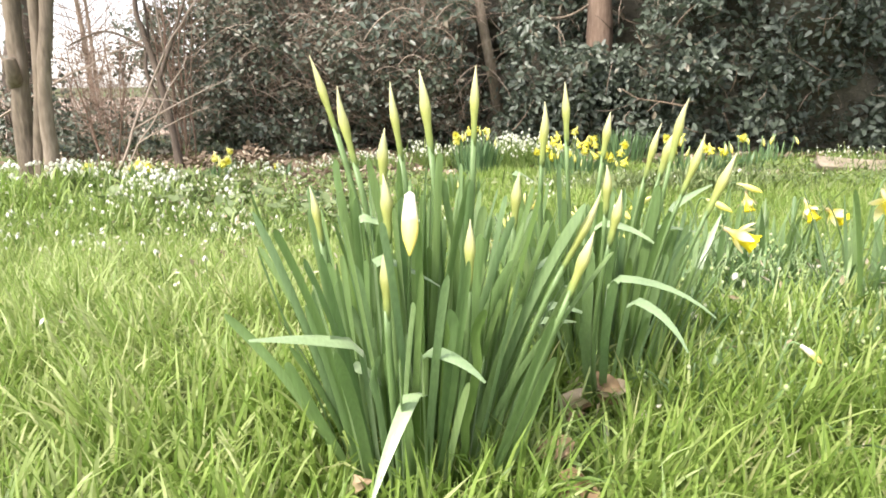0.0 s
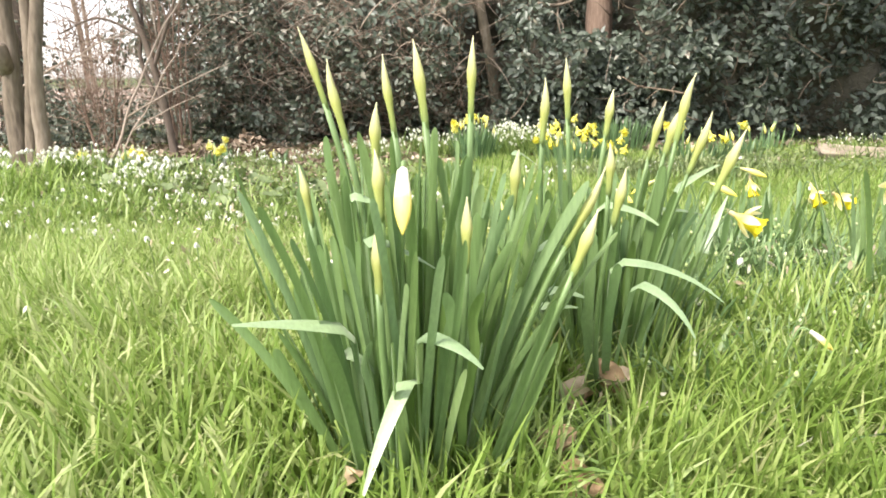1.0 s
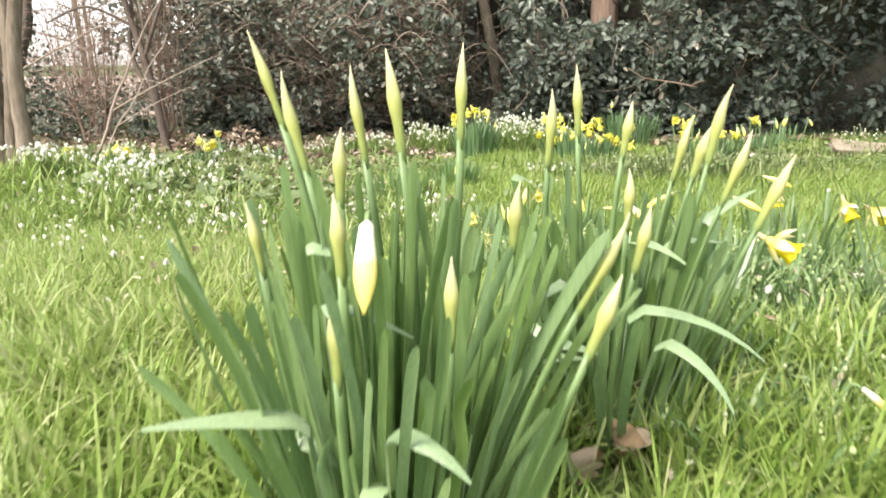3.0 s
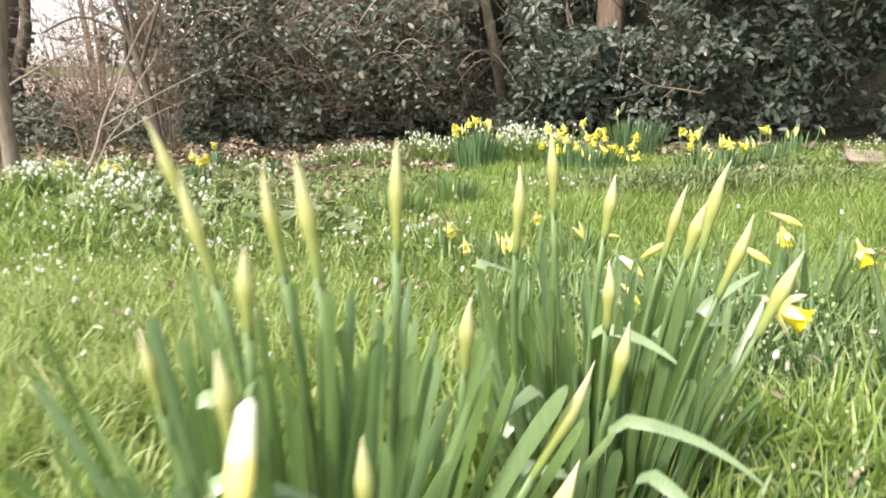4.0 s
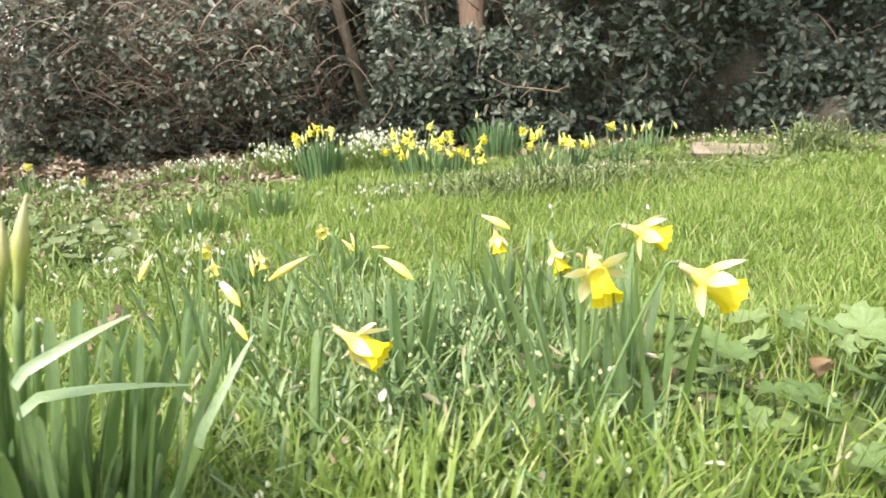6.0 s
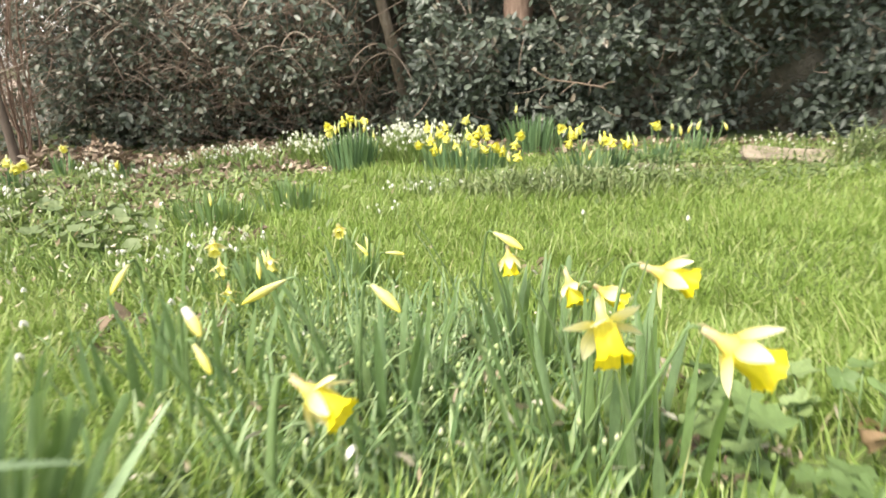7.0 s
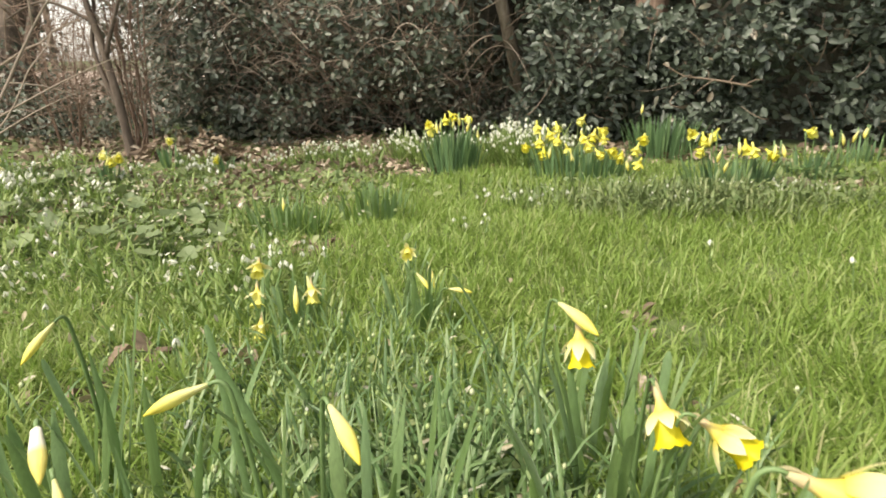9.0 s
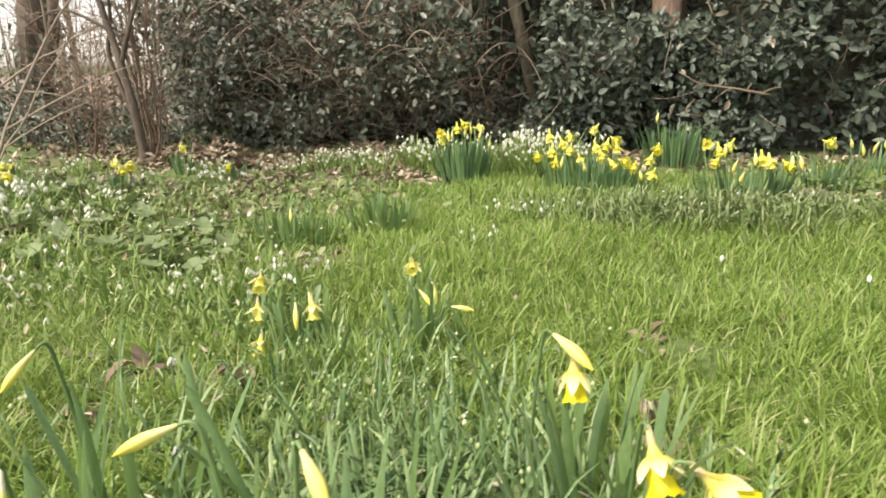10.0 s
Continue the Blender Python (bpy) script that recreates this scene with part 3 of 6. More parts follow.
    # a web of fine arching twigs before the thin end
    for wood, count in ((M_SHRUB_TWIG, 300), (M_TWIG, 360), (M_PALE_TWIG, 300)):
        heap = Heap()
        for _ in range(count):
            x, z = rng.uniform(-1.9, 0.25) if rng.uniform() < 0.7 else rng.uniform(-1.2, -0.2), rng.uniform(0.05, 1.15)
            a = Vector((x - inv.x, hedge_front(x, z) - rng.uniform(0.0, 0.28) - inv.y, z))
            d = Vector((rng.normal(0, 0.22), rng.normal(-0.02, 0.06), rng.uniform(-0.12, 0.34)))
            r = rng.uniform(0.0012, 0.0032)
            pts = curve_points(a, a + d * 0.5 + Vector((rng.normal(0, 0.06), 0, rng.uniform(0.0, 0.10))), a + d, 7)
            heap.add(*tube(pts, [r * (1 - 0.11 * i) for i in range(7)], 4))
        part("twig_tangle", heap.mesh("twig_tangle"), wood, h, "web of fine bare twigs", "stuff")
    # long bowed shoots sweeping over the thin end
    heap = Heap()
    for _ in range(70):
        x, z = rng.uniform(-1.9, 0.1), rng.uniform(0.15, 0.9)
        a = Vector((x - inv.x, hedge_front(x, z) - rng.uniform(0.1, 0.3) - inv.y, z))
        run = rng.choice((-1, 1)) * rng.uniform(0.2, 0.6)
        pts = curve_points(a, a + Vector((run * 0.5, rng.normal(0, 0.05), rng.uniform(0.12, 0.35))), a + Vector((run, rng.normal(-0.03, 0.06), rng.uniform(-0.15, 0.2))), 10)
        r = rng.uniform(0.0025, 0.0048)
        heap.add(*tube(pts, [r * (1 - 0.07 * i) for i in range(10)], 5))
    part("shoot_tangle", heap.mesh("shoot_tangle"), M_PALE_TWIG, h, "long bowed bare shoots", "stuff")
    for pts, r in (
        ([(0.62, 5.05, 0.92), (0.78, 4.98, 0.86), (0.95, 5.0, 0.99)], 0.014),
        ([(0.5, 5.2, 0.95), (0.62, 5.1, 0.8), (0.6, 5.0, 0.62)], 0.010),
        ([(0.8, 5.2, 1.05), (0.72, 5.05, 0.85), (0.8, 5.0, 0.66)], 0.010),
        ([(0.1, 5.0, 0.95), (0.02, 4.9, 0.75), (-0.05, 4.95, 0.5)], 0.008),
    ):
        b = [Vector(p) - inv for p in curve_points(*pts, 9)]
        part("branch", mesh_of("branch", *tube(b, [r * (1 - 0.06 * i) for i in range(9)], 8)), M_BARK, h, "bare brown branch")


hedge()


def unseen_side_hedge():
    """A hedge outside the view, added to block sky light from the right."""
    rng = np.random.default_rng(12)
    h = thing("hedge", 4.3, 2.4, 0.0, "unseen evergreen hedge added to block sky light from the right", "hedge")
    pl = []
    for _ in range(900):
        cy, cz = rng.uniform(0.2, 4.7), rng.uniform(0.03, 2.2)
        cx = 3.95 + 0.12 * math.sin(cy * 3 + cz * 2) + rng.exponential(0.08)
        for _ in range(6):
            q = rng.normal(0, 0.05, 3)
            pl.append((cx + q[0] - 4.3, cy + q[1] - 2.4, max(0.02, cz + q[2])))
    for _ in range(1800):
        pl.append((rng.uniform(-0.15, 0.6), rng.uniform(-2.3, 2.3), 2.2 + rng.normal(0.01, 0.04), 0, 0, 1))
    part("leaves", leaves_at(rng, pl, 0.07, 0.032, (-0.75, 0, 0.65)).mesh("leaves"), M_HEDGE, h, "", "stuff")
    # dark slab in place of the shade behind these leaves
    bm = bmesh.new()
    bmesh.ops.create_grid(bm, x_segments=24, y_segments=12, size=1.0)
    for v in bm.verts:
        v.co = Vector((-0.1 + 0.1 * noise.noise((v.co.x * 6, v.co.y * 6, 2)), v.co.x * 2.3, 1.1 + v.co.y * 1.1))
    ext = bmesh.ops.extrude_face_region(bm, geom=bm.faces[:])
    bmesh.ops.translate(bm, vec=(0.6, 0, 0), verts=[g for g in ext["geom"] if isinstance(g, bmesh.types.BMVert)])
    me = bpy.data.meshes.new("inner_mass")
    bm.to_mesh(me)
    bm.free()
    part("inner_mass", me, M_HEDGE_SHADE, h)


unseen_side_hedge()


def tree(name, x, y, label, stems, material, limbs=()):
    """stems and limbs: lists of (points, foot radius, top radius), in the world."""
    base = Vector((x, y, float(ground_z(x, y))))
    t = thing(name, *base, label, "tree")
    for kind, bars in (("trunk", stems), ("limb", limbs)):
        for pts, r0, r1 in bars:
            fine = []
            ctrl = [Vector(p) for p in pts]
            for i in range(len(ctrl) - 1):
                steps = 6
                for k in range(steps):
                    u = k / steps
                    p0, p3 = ctrl[max(i - 1, 0)], ctrl[min(i + 2, len(ctrl) - 1)]
                    fine.append(0.5 * (2 * ctrl[i] + (ctrl[i + 1] - p0) * u + (2 * p0 - 5 * ctrl[i] + 4 * ctrl[i + 1] - p3) * u * u + (3 * ctrl[i] - p0 - 3 * ctrl[i + 1] + p3) * u ** 3))
            fine.append(ctrl[-1])
            n = len(fine)
            radii = []
            for i in range(n):
                u = i / (n - 1)
                flare = 0.18 * max(0, 1 - u * 9) if kind == "trunk" else 0
                radii.append((r0 + (r1 - r0) * u) * (1 + flare))
            vs, fs = tube(fine, radii, 14)
            vs = [v + Vector((noise.noise(v * 14), noise.noise(v * 14 + Vector((5, 0, 0))), 0)) * r0 * 0.16 - base for v in vs]
            part(kind, mesh_of(kind, vs, fs), material, t)
    return t


# old many-stemmed tree at the edge of the bed
tree("tree", -1.52, 2.75, "many-stemmed tree with smooth grey-brown bark beside snowdrops", [
    ([(-1.60, 2.78, 0.02), (-1.60, 2.78, 0.30), (-1.585, 2.78, 0.52), (-1.57, 2.78, 0.85), (-1.56, 2.8, 1.6), (-1.7, 2.8, 2.8)], 0.040, 0.025),
    ([(-1.535, 2.74, 0.02), (-1.525, 2.74, 0.22), (-1.49, 2.74, 0.45), (-1.465, 2.75, 0.8), (-1.43, 2.8, 1.7), (-1.38, 2.9, 2.9)], 0.024, 0.016),
    ([(-1.475, 2.72, 0.02), (-1.465, 2.72, 0.22), (-1.45, 2.72, 0.5), (-1.405, 2.74, 0.82), (-1.33, 2.8, 1.7), (-1.15, 2.9, 2.8)], 0.030, 0.02),
], M_BARK, [
    ([(-1.6, 2.77, 0.50), (-1.565, 2.72, 0.53), (-1.56, 2.70, 0.59)], 0.032, 0.02),
    ([(-1.56, 2.79, 1.3), (-1.75, 2.9, 1.8), (-2.1, 3.0, 2.3)], 0.02, 0.006),
    ([(-1.43, 2.8, 1.5), (-1.2, 3.0, 1.9), (-0.9, 3.3, 2.2)], 0.015, 0.005),
])
yew = tree("tree", 1.08, 5.3, "straight tree with red-brown bark standing in the hedge", [
    ([(1.09, 5.28, 0.0), (1.08, 5.28, 0.5), (1.075, 5.28, 1.0), (1.07, 5.28, 2.0), (1.1, 5.3, 4.5)], 0.105, 0.07),
], M_RED_BARK, [([(1.08, 5.28, 2.2), (1.4, 5.2, 2.8), (1.9, 4.5, 3.0)], 0.035, 0.012), ([(1.08, 5.28, 2.0), (1.2, 4.5, 2.5), (1.4, 3.5, 2.9), (2.2, 3.4, 2.9)], 0.03, 0.008), ([(1.08, 5.28, 2.8), (0.7, 5.4, 3.3), (0.3, 5.4, 3.8)], 0.03, 0.01)])


def crown(t, x, y, centres, seed, n):
    """Evergreen foliage above the view, added to shade the right of the hedge."""
    rng = np.random.default_rng(seed)
    pl = []
    for cx, cy, cz, r in centres:
        for _ in range(n):
            d = Vector(rng.normal(0, 1, 3)).normalized() * r * rng.uniform(0.3, 1.0) ** 0.5
            pl.append((cx - x + d.x, cy - y + d.y, cz + d.z * 0.6))
    part("crown", leaves_at(rng, pl, 0.11, 0.045, (0, 0, 1)).mesh("crown"), M_HEDGE, t, "unseen evergreen foliage added to shade the hedge", "stuff")


# clusters set towards the sun so their shadow falls on the hedge's right part
crown(yew, 1.08, 5.3, [(1.25, 3.4, 2.85, 0.5), (1.75, 3.35, 2.9, 0.5), (2.3, 3.45, 2.85, 0.5), (1.9, 4.2, 2.95, 0.5), (1.5, 4.8, 3.2, 0.5), (1.05, 5.3, 3.9, 0.6)], 23, 520)
tree("tree", 0.34, 5.02, "slim leaning tree stem with grey-brown bark in the hedge", [
    ([(0.38, 5.25, 0.0), (0.335, 5.0, 0.36), (0.27, 4.87, 0.70), (0.205, 4.84, 1.03), (0.02, 4.9, 2.2), (-0.1, 5.0, 3.4)], 0.040, 0.025),
], M_BARK)
tree("tree", -3.12, 5.0, "stout dark tree trunk overgrown with ivy", [
    ([(-3.12, 5.0, 0.0), (-3.12, 5.0, 0.3), (-3.09, 5.0, 0.65), (-3.02, 5.0, 0.95), (-2.98, 5.0, 1.8), (-2.95, 5.1, 4.2)], 0.125, 0.07),
], M_DARK_BARK, [([(-3.06, 5.0, 0.40), (-2.975, 5.0, 0.57), (-2.905, 5.0, 0.73), (-2.86, 5.0, 0.95), (-2.83, 5.0, 1.6), (-2.8, 5.0, 2.8)], 0.052, 0.02), ([(-2.98, 5.0, 1.4), (-3.3, 5.0, 1.9), (-3.7, 5.1, 2.6)], 0.05, 0.02)])

tree("tree", -1.53, 4.0, "crooked brown stem leaning over the flower bed", [
    ([(-1.53, 4.0, 0.0), (-1.555, 4.0, 0.22), (-1.58, 4.0, 0.40), (-1.615, 4.0, 0.58), (-1.66, 4.0, 0.76), (-1.70, 4.02, 1.0), (-1.6, 4.1, 1.8), (-1.75, 4.2, 2.6)], 0.023, 0.010),
], M_DARK_BARK, [
    ([(-1.60, 4.0, 0.52), (-1.52, 4.0, 0.70), (-1.42, 4.02, 0.95), (-1.3, 4.1, 1.4)], 0.013, 0.004),
    ([(-1.56, 4.0, 0.25), (-1.68, 4.02, 0.55), (-1.66, 4.05, 0.8), (-1.72, 4.1, 1.3)], 0.014, 0.005),
    ([(-1.64, 4.0, 0.68), (-1.85, 3.95, 0.78), (-2.05, 3.9, 0.70)], 0.009, 0.004),
])


def ivy():
    rng = np.random.default_rng(21)
    pl = []
    for _ in range(2400):
        z = abs(rng.normal(0, 0.34))
        a, r = rng.uniform(0, math.tau), 0.17 + abs(rng.normal(0, 0.10)) * (1.3 - z)
        pl.append((r * 1.4 * math.cos(a), r * math.sin(a), 0.02 + z))
    t = thing("ivy", -3.12, 4.98, 0.0, "grey-green ivy round the foot of a dark trunk", "ivy")
    part("leaves", leaves_at(rng, pl, 0.032, 0.026).mesh("leaves"), M_IVY, t, "", "stuff")
    for k in range(4):
        a = -2.4 + 0.55 * k
        pts = [(0.142 * math.cos(a + 0.25 * math.sin(z * 4 + k)), 0.02 + 0.142 * math.sin(a + 0.25 * math.sin(z * 4 + k)), z) for z in np.linspace(0.0, 0.85, 10)]
        part("vine", mesh_of("vine", *tube(pts, [0.008 - 0.0006 * i for i in range(10)], 6)), M_TWIG, t, "thin brown climbing vine")


ivy()


def bare_shrub(x, y, n_stems, height, spread, seed, label, twigs=140, material=M_TWIG):
    rng = np.random.default_rng(seed)
    z = float(ground_z(x, y))
    t = thing("bare_shrub", x, y, z, label, "shrub")
    heap = Heap()
    for _ in range(n_stems):
        foot = Vector((rng.normal(0, spread * 0.18), rng.normal(0, spread * 0.12), -0.01))
        tip = foot + Vector((rng.normal(0, spread * 0.45), rng.normal(0, spread * 0.3), height * rng.uniform(0.7, 1.1)))
        mid = (foot + tip) / 2 + Vector(rng.normal(0, spread * 0.3, 3))
        pts = curve_points(foot, mid, tip, 10)
        pts = [p + Vector((noise.noise(p * 4 + Vector((seed, 0, 0))), noise.noise(p * 4 + Vector((0, seed, 0))), 0)) * 0.035 for p in pts]
        r = rng.uniform(0.0025, 0.0065)
        part("stem", mesh_of("stem", *tube(pts, [r * (1 - 0.07 * i) for i in range(10)], 7)), material, t)
        for _ in range(twigs // n_stems):
            a = pts[int(rng.integers(2, 10))]
            d = Vector((rng.normal(0, 0.22), rng.normal(0, 0.18), rng.uniform(-0.05, 0.3)))
            rr = rng.uniform(0.0009, 0.0022)
            heap.add(*tube(curve_points(a, a + d * 0.5 + Vector(rng.normal(0, 0.075, 3)), a + d, 6), [rr * (1 - 0.12 * i) for i in range(6)], 4))
    part("twig_tangle", heap.mesh("twig_tangle"), material, t, "", "stuff")


bare_shrub(-1.54, 4.12, 11, 1.5, 0.26, 31, "bare shrub of red-brown upright stems and fine twigs", 420, M_SHRUB_TWIG)
bare_shrub(-2.02, 4.2, 9, 0.95, 0.26, 37, "bare shrub of thin red-brown stems before the hedge end", 220, M_SHRUB_TWIG)
bare_shrub(-2.35, 4.6, 5, 0.8, 0.35, 33, "bare brown shrub with thin crossing twigs", 130, M_SHRUB_TWIG)
bare_shrub(-2.6, 5.2, 6, 1.5, 0.5, 34, "bare grey-brown shrub against the bright sky", 50)
bare_shrub(-3.6, 5.8, 5, 1.6, 0.7, 35, "bare grey-brown shrub against the bright sky", 40)
bare_shrub(-2.15, 3.3, 3, 1.4, 0.45, 36, "bare thin twiggy shrub beside the old stems", 110)


def thicket():
    """Ivy and fine twigs that close the view beyond the thin end of the hedge."""
    rng = np.random.default_rng(38)
    t = thing("ivy_thicket", -3.6, 5.7, 0.0, "thicket of dull ivy and fine bare twigs at the garden's edge", "thicket")
    pl, heap = [], Heap()
    for _ in range(1500):
        x = rng.uniform(-3.4, 1.6)
        top = (0.24 if x < 0.4 else 0.45) + 0.2 * math.sin(x * 2.3) + 0.12 * math.sin(x * 6.1) + 0.6 * float(smooth(0.8, 1.1, x))
        pl.append((x, rng.normal(0.1 * math.sin(x * 3), 0.25), abs(rng.normal(0, max(0.1, top) * 0.36)) + 0.02))
    for _ in range(1000):
        a = Vector((rng.uniform(-3.4, 1.6), rng.normal(0, 0.3), 0.0))
        d = Vector((rng.normal(0, 0.35), rng.normal(0, 0.2), rng.uniform(0.15, 0.8)))
        r = rng.uniform(0.001, 0.003)
        heap.add(*tube(curve_points(a, a + d * 0.5 + Vector(rng.normal(0, 0.12, 3)), a + d, 7), [r * (1 - 0.1 * i) for i in range(7)], 4))
    part("leaves", leaves_at(rng, pl, 0.036, 0.026).mesh("leaves"), M_IVY, t, "", "stuff")
    part("twig_tangle", heap.mesh("twig_tangle"), M_PALE_TWIG, t, "pale dry twigs", "stuff")


thicket()


def leaning_branch(points, r0, r1, label, forks=(), wood=M_PALE_TWIG):
    foot = Vector(points[0])
    t = thing("fallen_branch", *foot, label, "branch")
    pts = [p - foot + Vector((noise.noise(p * 7), noise.noise(p * 7 + Vector((3, 0, 0))), noise.noise(p * 7 + Vector((0, 5, 0))))) * 0.022 for p in curve_points(*points, 14)]
    pts[0] = Vector((0, 0, 0))
    part("limb", mesh_of("limb", *tube(pts, [r0 + (r1 - r0) * i / 13 for i in range(14)], 8)), wood, t)
    for at, to, r in forks:
        a, b = pts[at], Vector(to) - foot
        mid = (a + b) / 2 + Vector((0.02, 0, 0.03))
        part("side_twig", mesh_of("side_twig", *tube(curve_points(a, mid, b, 7), [r * (1 - 0.1 * i) for i in range(7)], 6)), wood, t)


leaning_branch([(-1.30, 2.80, 0.05), (-1.18, 2.95, 0.48), (-1.02, 3.2, 0.86)], 0.0065, 0.003, "long dry pale branch leaning over the flower bed", [(4, (-0.86, 3.15, 0.52), 0.004), (9, (-1.2, 3.1, 1.0), 0.004), (6, (-0.98, 3.1, 0.36), 0.003)])
leaning_branch([(-1.27, 2.76, 0.05), (-1.15, 2.86, 0.30), (-1.0, 3.0, 0.60)], 0.004, 0.002, "thin dry pale branch leaning over the flower bed", [(5, (-0.9, 2.95, 0.40), 0.003)])
leaning_branch([(-2.9, 4.0, 0.1), (-2.3, 4.1, 0.55), (-1.75, 4.2, 0.75)], 0.008, 0.004, "long bare branch arching across the thin shrubs", [(5, (-2.75, 4.1, 0.9), 0.007), (9, (-1.9, 4.15, 0.5), 0.004)])
leaning_branch([(1.50, 4.47, 0.325), (1.26, 4.45, 0.335), (1.09, 4.44, 0.43)], 0.006, 0.003, "bare dry twig caught on the face of the hedge", [(5, (1.24, 4.43, 0.295), 0.004), (3, (1.41, 4.45, 0.375), 0.004), (1, (1.545, 4.46, 0.352), 0.004), (3, (1.40, 4.44, 0.29), 0.003), (8, (1.16, 4.44, 0.36), 0.003), (6, (1.28, 4.45, 0.40), 0.003)], M_TWIG)


def far_scrub():
    """Fine pale scrub between the garden's edge and the far wood."""
    rng = np.random.default_rng(43)
    t = thing("scrub", -6.0, 9.0, 0.0, "hazy pale scrub of fine bare twigs beyond the garden", "scrub", "", "stuff")
    heap = Heap()
    for _ in range(750):
        a = Vector((rng.uniform(-5.5, 3.2), rng.uniform(-1.2, 1.5), -0.02))
        d = Vector((rng.normal(0, 0.4), rng.normal(0, 0.2), rng.uniform(0.4, 1.5)))
        r = rng.uniform(0.002, 0.006)
        heap.add(*tube(curve_points(a, a + d * 0.5 + Vector(rng.normal(0, 0.15, 3)), a + d, 5), [r * (1 - 0.15 * i) for i in range(5)], 3))
    part("twig_tangle", heap.mesh("twig_tangle"), M_PALE_TWIG, t, "", "stuff")


far_scrub()


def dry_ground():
    """Open ground under the far wood, strewn with pale tan leaves."""
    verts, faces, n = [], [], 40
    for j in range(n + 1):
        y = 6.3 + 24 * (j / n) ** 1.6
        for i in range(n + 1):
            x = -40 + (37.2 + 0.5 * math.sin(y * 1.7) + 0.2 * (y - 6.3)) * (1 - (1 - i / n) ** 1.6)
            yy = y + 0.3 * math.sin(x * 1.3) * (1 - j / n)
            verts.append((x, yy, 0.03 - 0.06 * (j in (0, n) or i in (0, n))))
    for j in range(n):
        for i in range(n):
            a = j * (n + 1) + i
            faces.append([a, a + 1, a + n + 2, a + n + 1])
    tagged(part("ground", mesh_of("ground", verts, faces), M_DRY_GROUND), "open ground strewn with pale dry leaves", "ground", kind="structure")


dry_ground()


def far_wood():
    """Bare woodland far beyond the thin end of the hedge."""
    rng = np.random.default_rng(41)
    for x, y, h in ((-9, 12, 6), (-12, 15, 7), (-7.2, 13, 5), (-15, 17, 7), (-10.5, 19, 8), (-18, 16, 7)):
        t = thing("tree", x, y, 0.0, "bare far tree in the haze of the wood", "tree", "bare trees of the far wood")
        part("trunk", mesh_of("trunk", *tube(curve_points((0, 0, -0.1), (0.1, 0, h / 2), (rng.normal(0, 0.4), 0, h), 8), [0.06 * (1 - 0.11 * i) for i in range(8)], 8)), M_BARK, t)
        heap = Heap()
        for _ in range(90):
            a = Vector((rng.normal(0, 0.15), rng.normal(0, 0.15), rng.uniform(0.1, 0.9) * h))
            d = Vector((rng.normal(0, 1.2), rng.normal(0, 0.9), rng.uniform(0.0, 1.6)))
            r = rng.uniform(0.004, 0.014)
            heap.add(*tube(curve_points(a, a + d * 0.5 + Vector((0, 0, -0.15)), a + d, 5), [r * (1 - 0.18 * i) for i in range(5)], 4))
        part("crown", heap.mesh("crown"), M_TWIG, t, "", "stuff")


far_wood()


def pale_slab(x, y):
    z = float(ground_z(x, y))
    bm = bmesh.new()
    bmesh.ops.create_cube(bm, size=1.0)
    bmesh.ops.scale(bm, vec=(0.41, 0.16, 0.05), verts=bm.verts)
    bmesh.ops.bevel(bm, geom=bm.edges[:], offset=0.010, segments=2, profile=0.6, affect="EDGES")
    bmesh.ops.subdivide_edges(bm, edges=bm.edges[:], cuts=3, use_grid_fill=True)
    for v in bm.verts:
        v.co.z *= 0.75 + 0.35 * noise.noise((v.co.x * 7, v.co.y * 5, 2.0)) - 0.35 * v.co.x
        v.co += Vector((0.03 * noise.noise(v.co * 14), 0.02 * noise.noise(v.co * 12 + Vector((3, 0, 0))), 0.012 * noise.noise(v.co * 16 + Vector((0, 4, 0)))))
    me = bpy.data.meshes.new("stone_slab")
    bm.to_mesh(me)
    bm.free()
    me.shade_smooth()
    ob = part("stone_slab", me, M_STONE)
    ob.matrix_world = pose(x + 0.055, y, z + 0.036, 13, 3, -10)
    tagged(ob, "weathered pale stone slab lying before the hedge", "stone")


pale_slab(2.13, 3.74)


# ---- daffodils ----
def turned(verts, m):
    return [m @ Vector(v) for v in verts]


def axis_pose(p, direction, axis="Z", twist=0.0):
    d = Vector(direction).normalized()
    q = d.to_track_quat(axis, "Y" if axis == "Z" else "Z")
    return Matrix.Translation(p) @ q.to_matrix().to_4x4() @ Matrix.Rotation(twist, 4, axis)


def sheathed_bud(length, radius, lean, sides=10, n=17):
    """A closed bud on its stalk along +z: a slim neck, a swelling and a drawn-out tip that leans a little."""
    pts, rad = [], []
    for i in range(n):
        u = i / (n - 1)
        v = max(0.0, (u - 0.56) / 0.44)
        r = 0.66 + 0.34 * float(smooth(0.26, 0.54, u)) if v == 0 else max(0.07, (1 - v) * (1 + 0.2 * v))
        pts.append((lean * length * v * v, 0, u * length if i else -0.006))
        rad.append(radius * (r if i else 0.4))
    return tube(pts, rad, sides, 0.85)


BUD_LENGTH = (0.068, 0.052, 0.073)
BUD_MESH = [mesh_of("bud", *sheathed_bud(BUD_LENGTH[0], 0.0049, 0.03)), mesh_of("bud", *sheathed_bud(BUD_LENGTH[1], 0.0050, -0.04)), mesh_of("bud", *sheathed_bud(BUD_LENGTH[2], 0.0047, 0.05))]


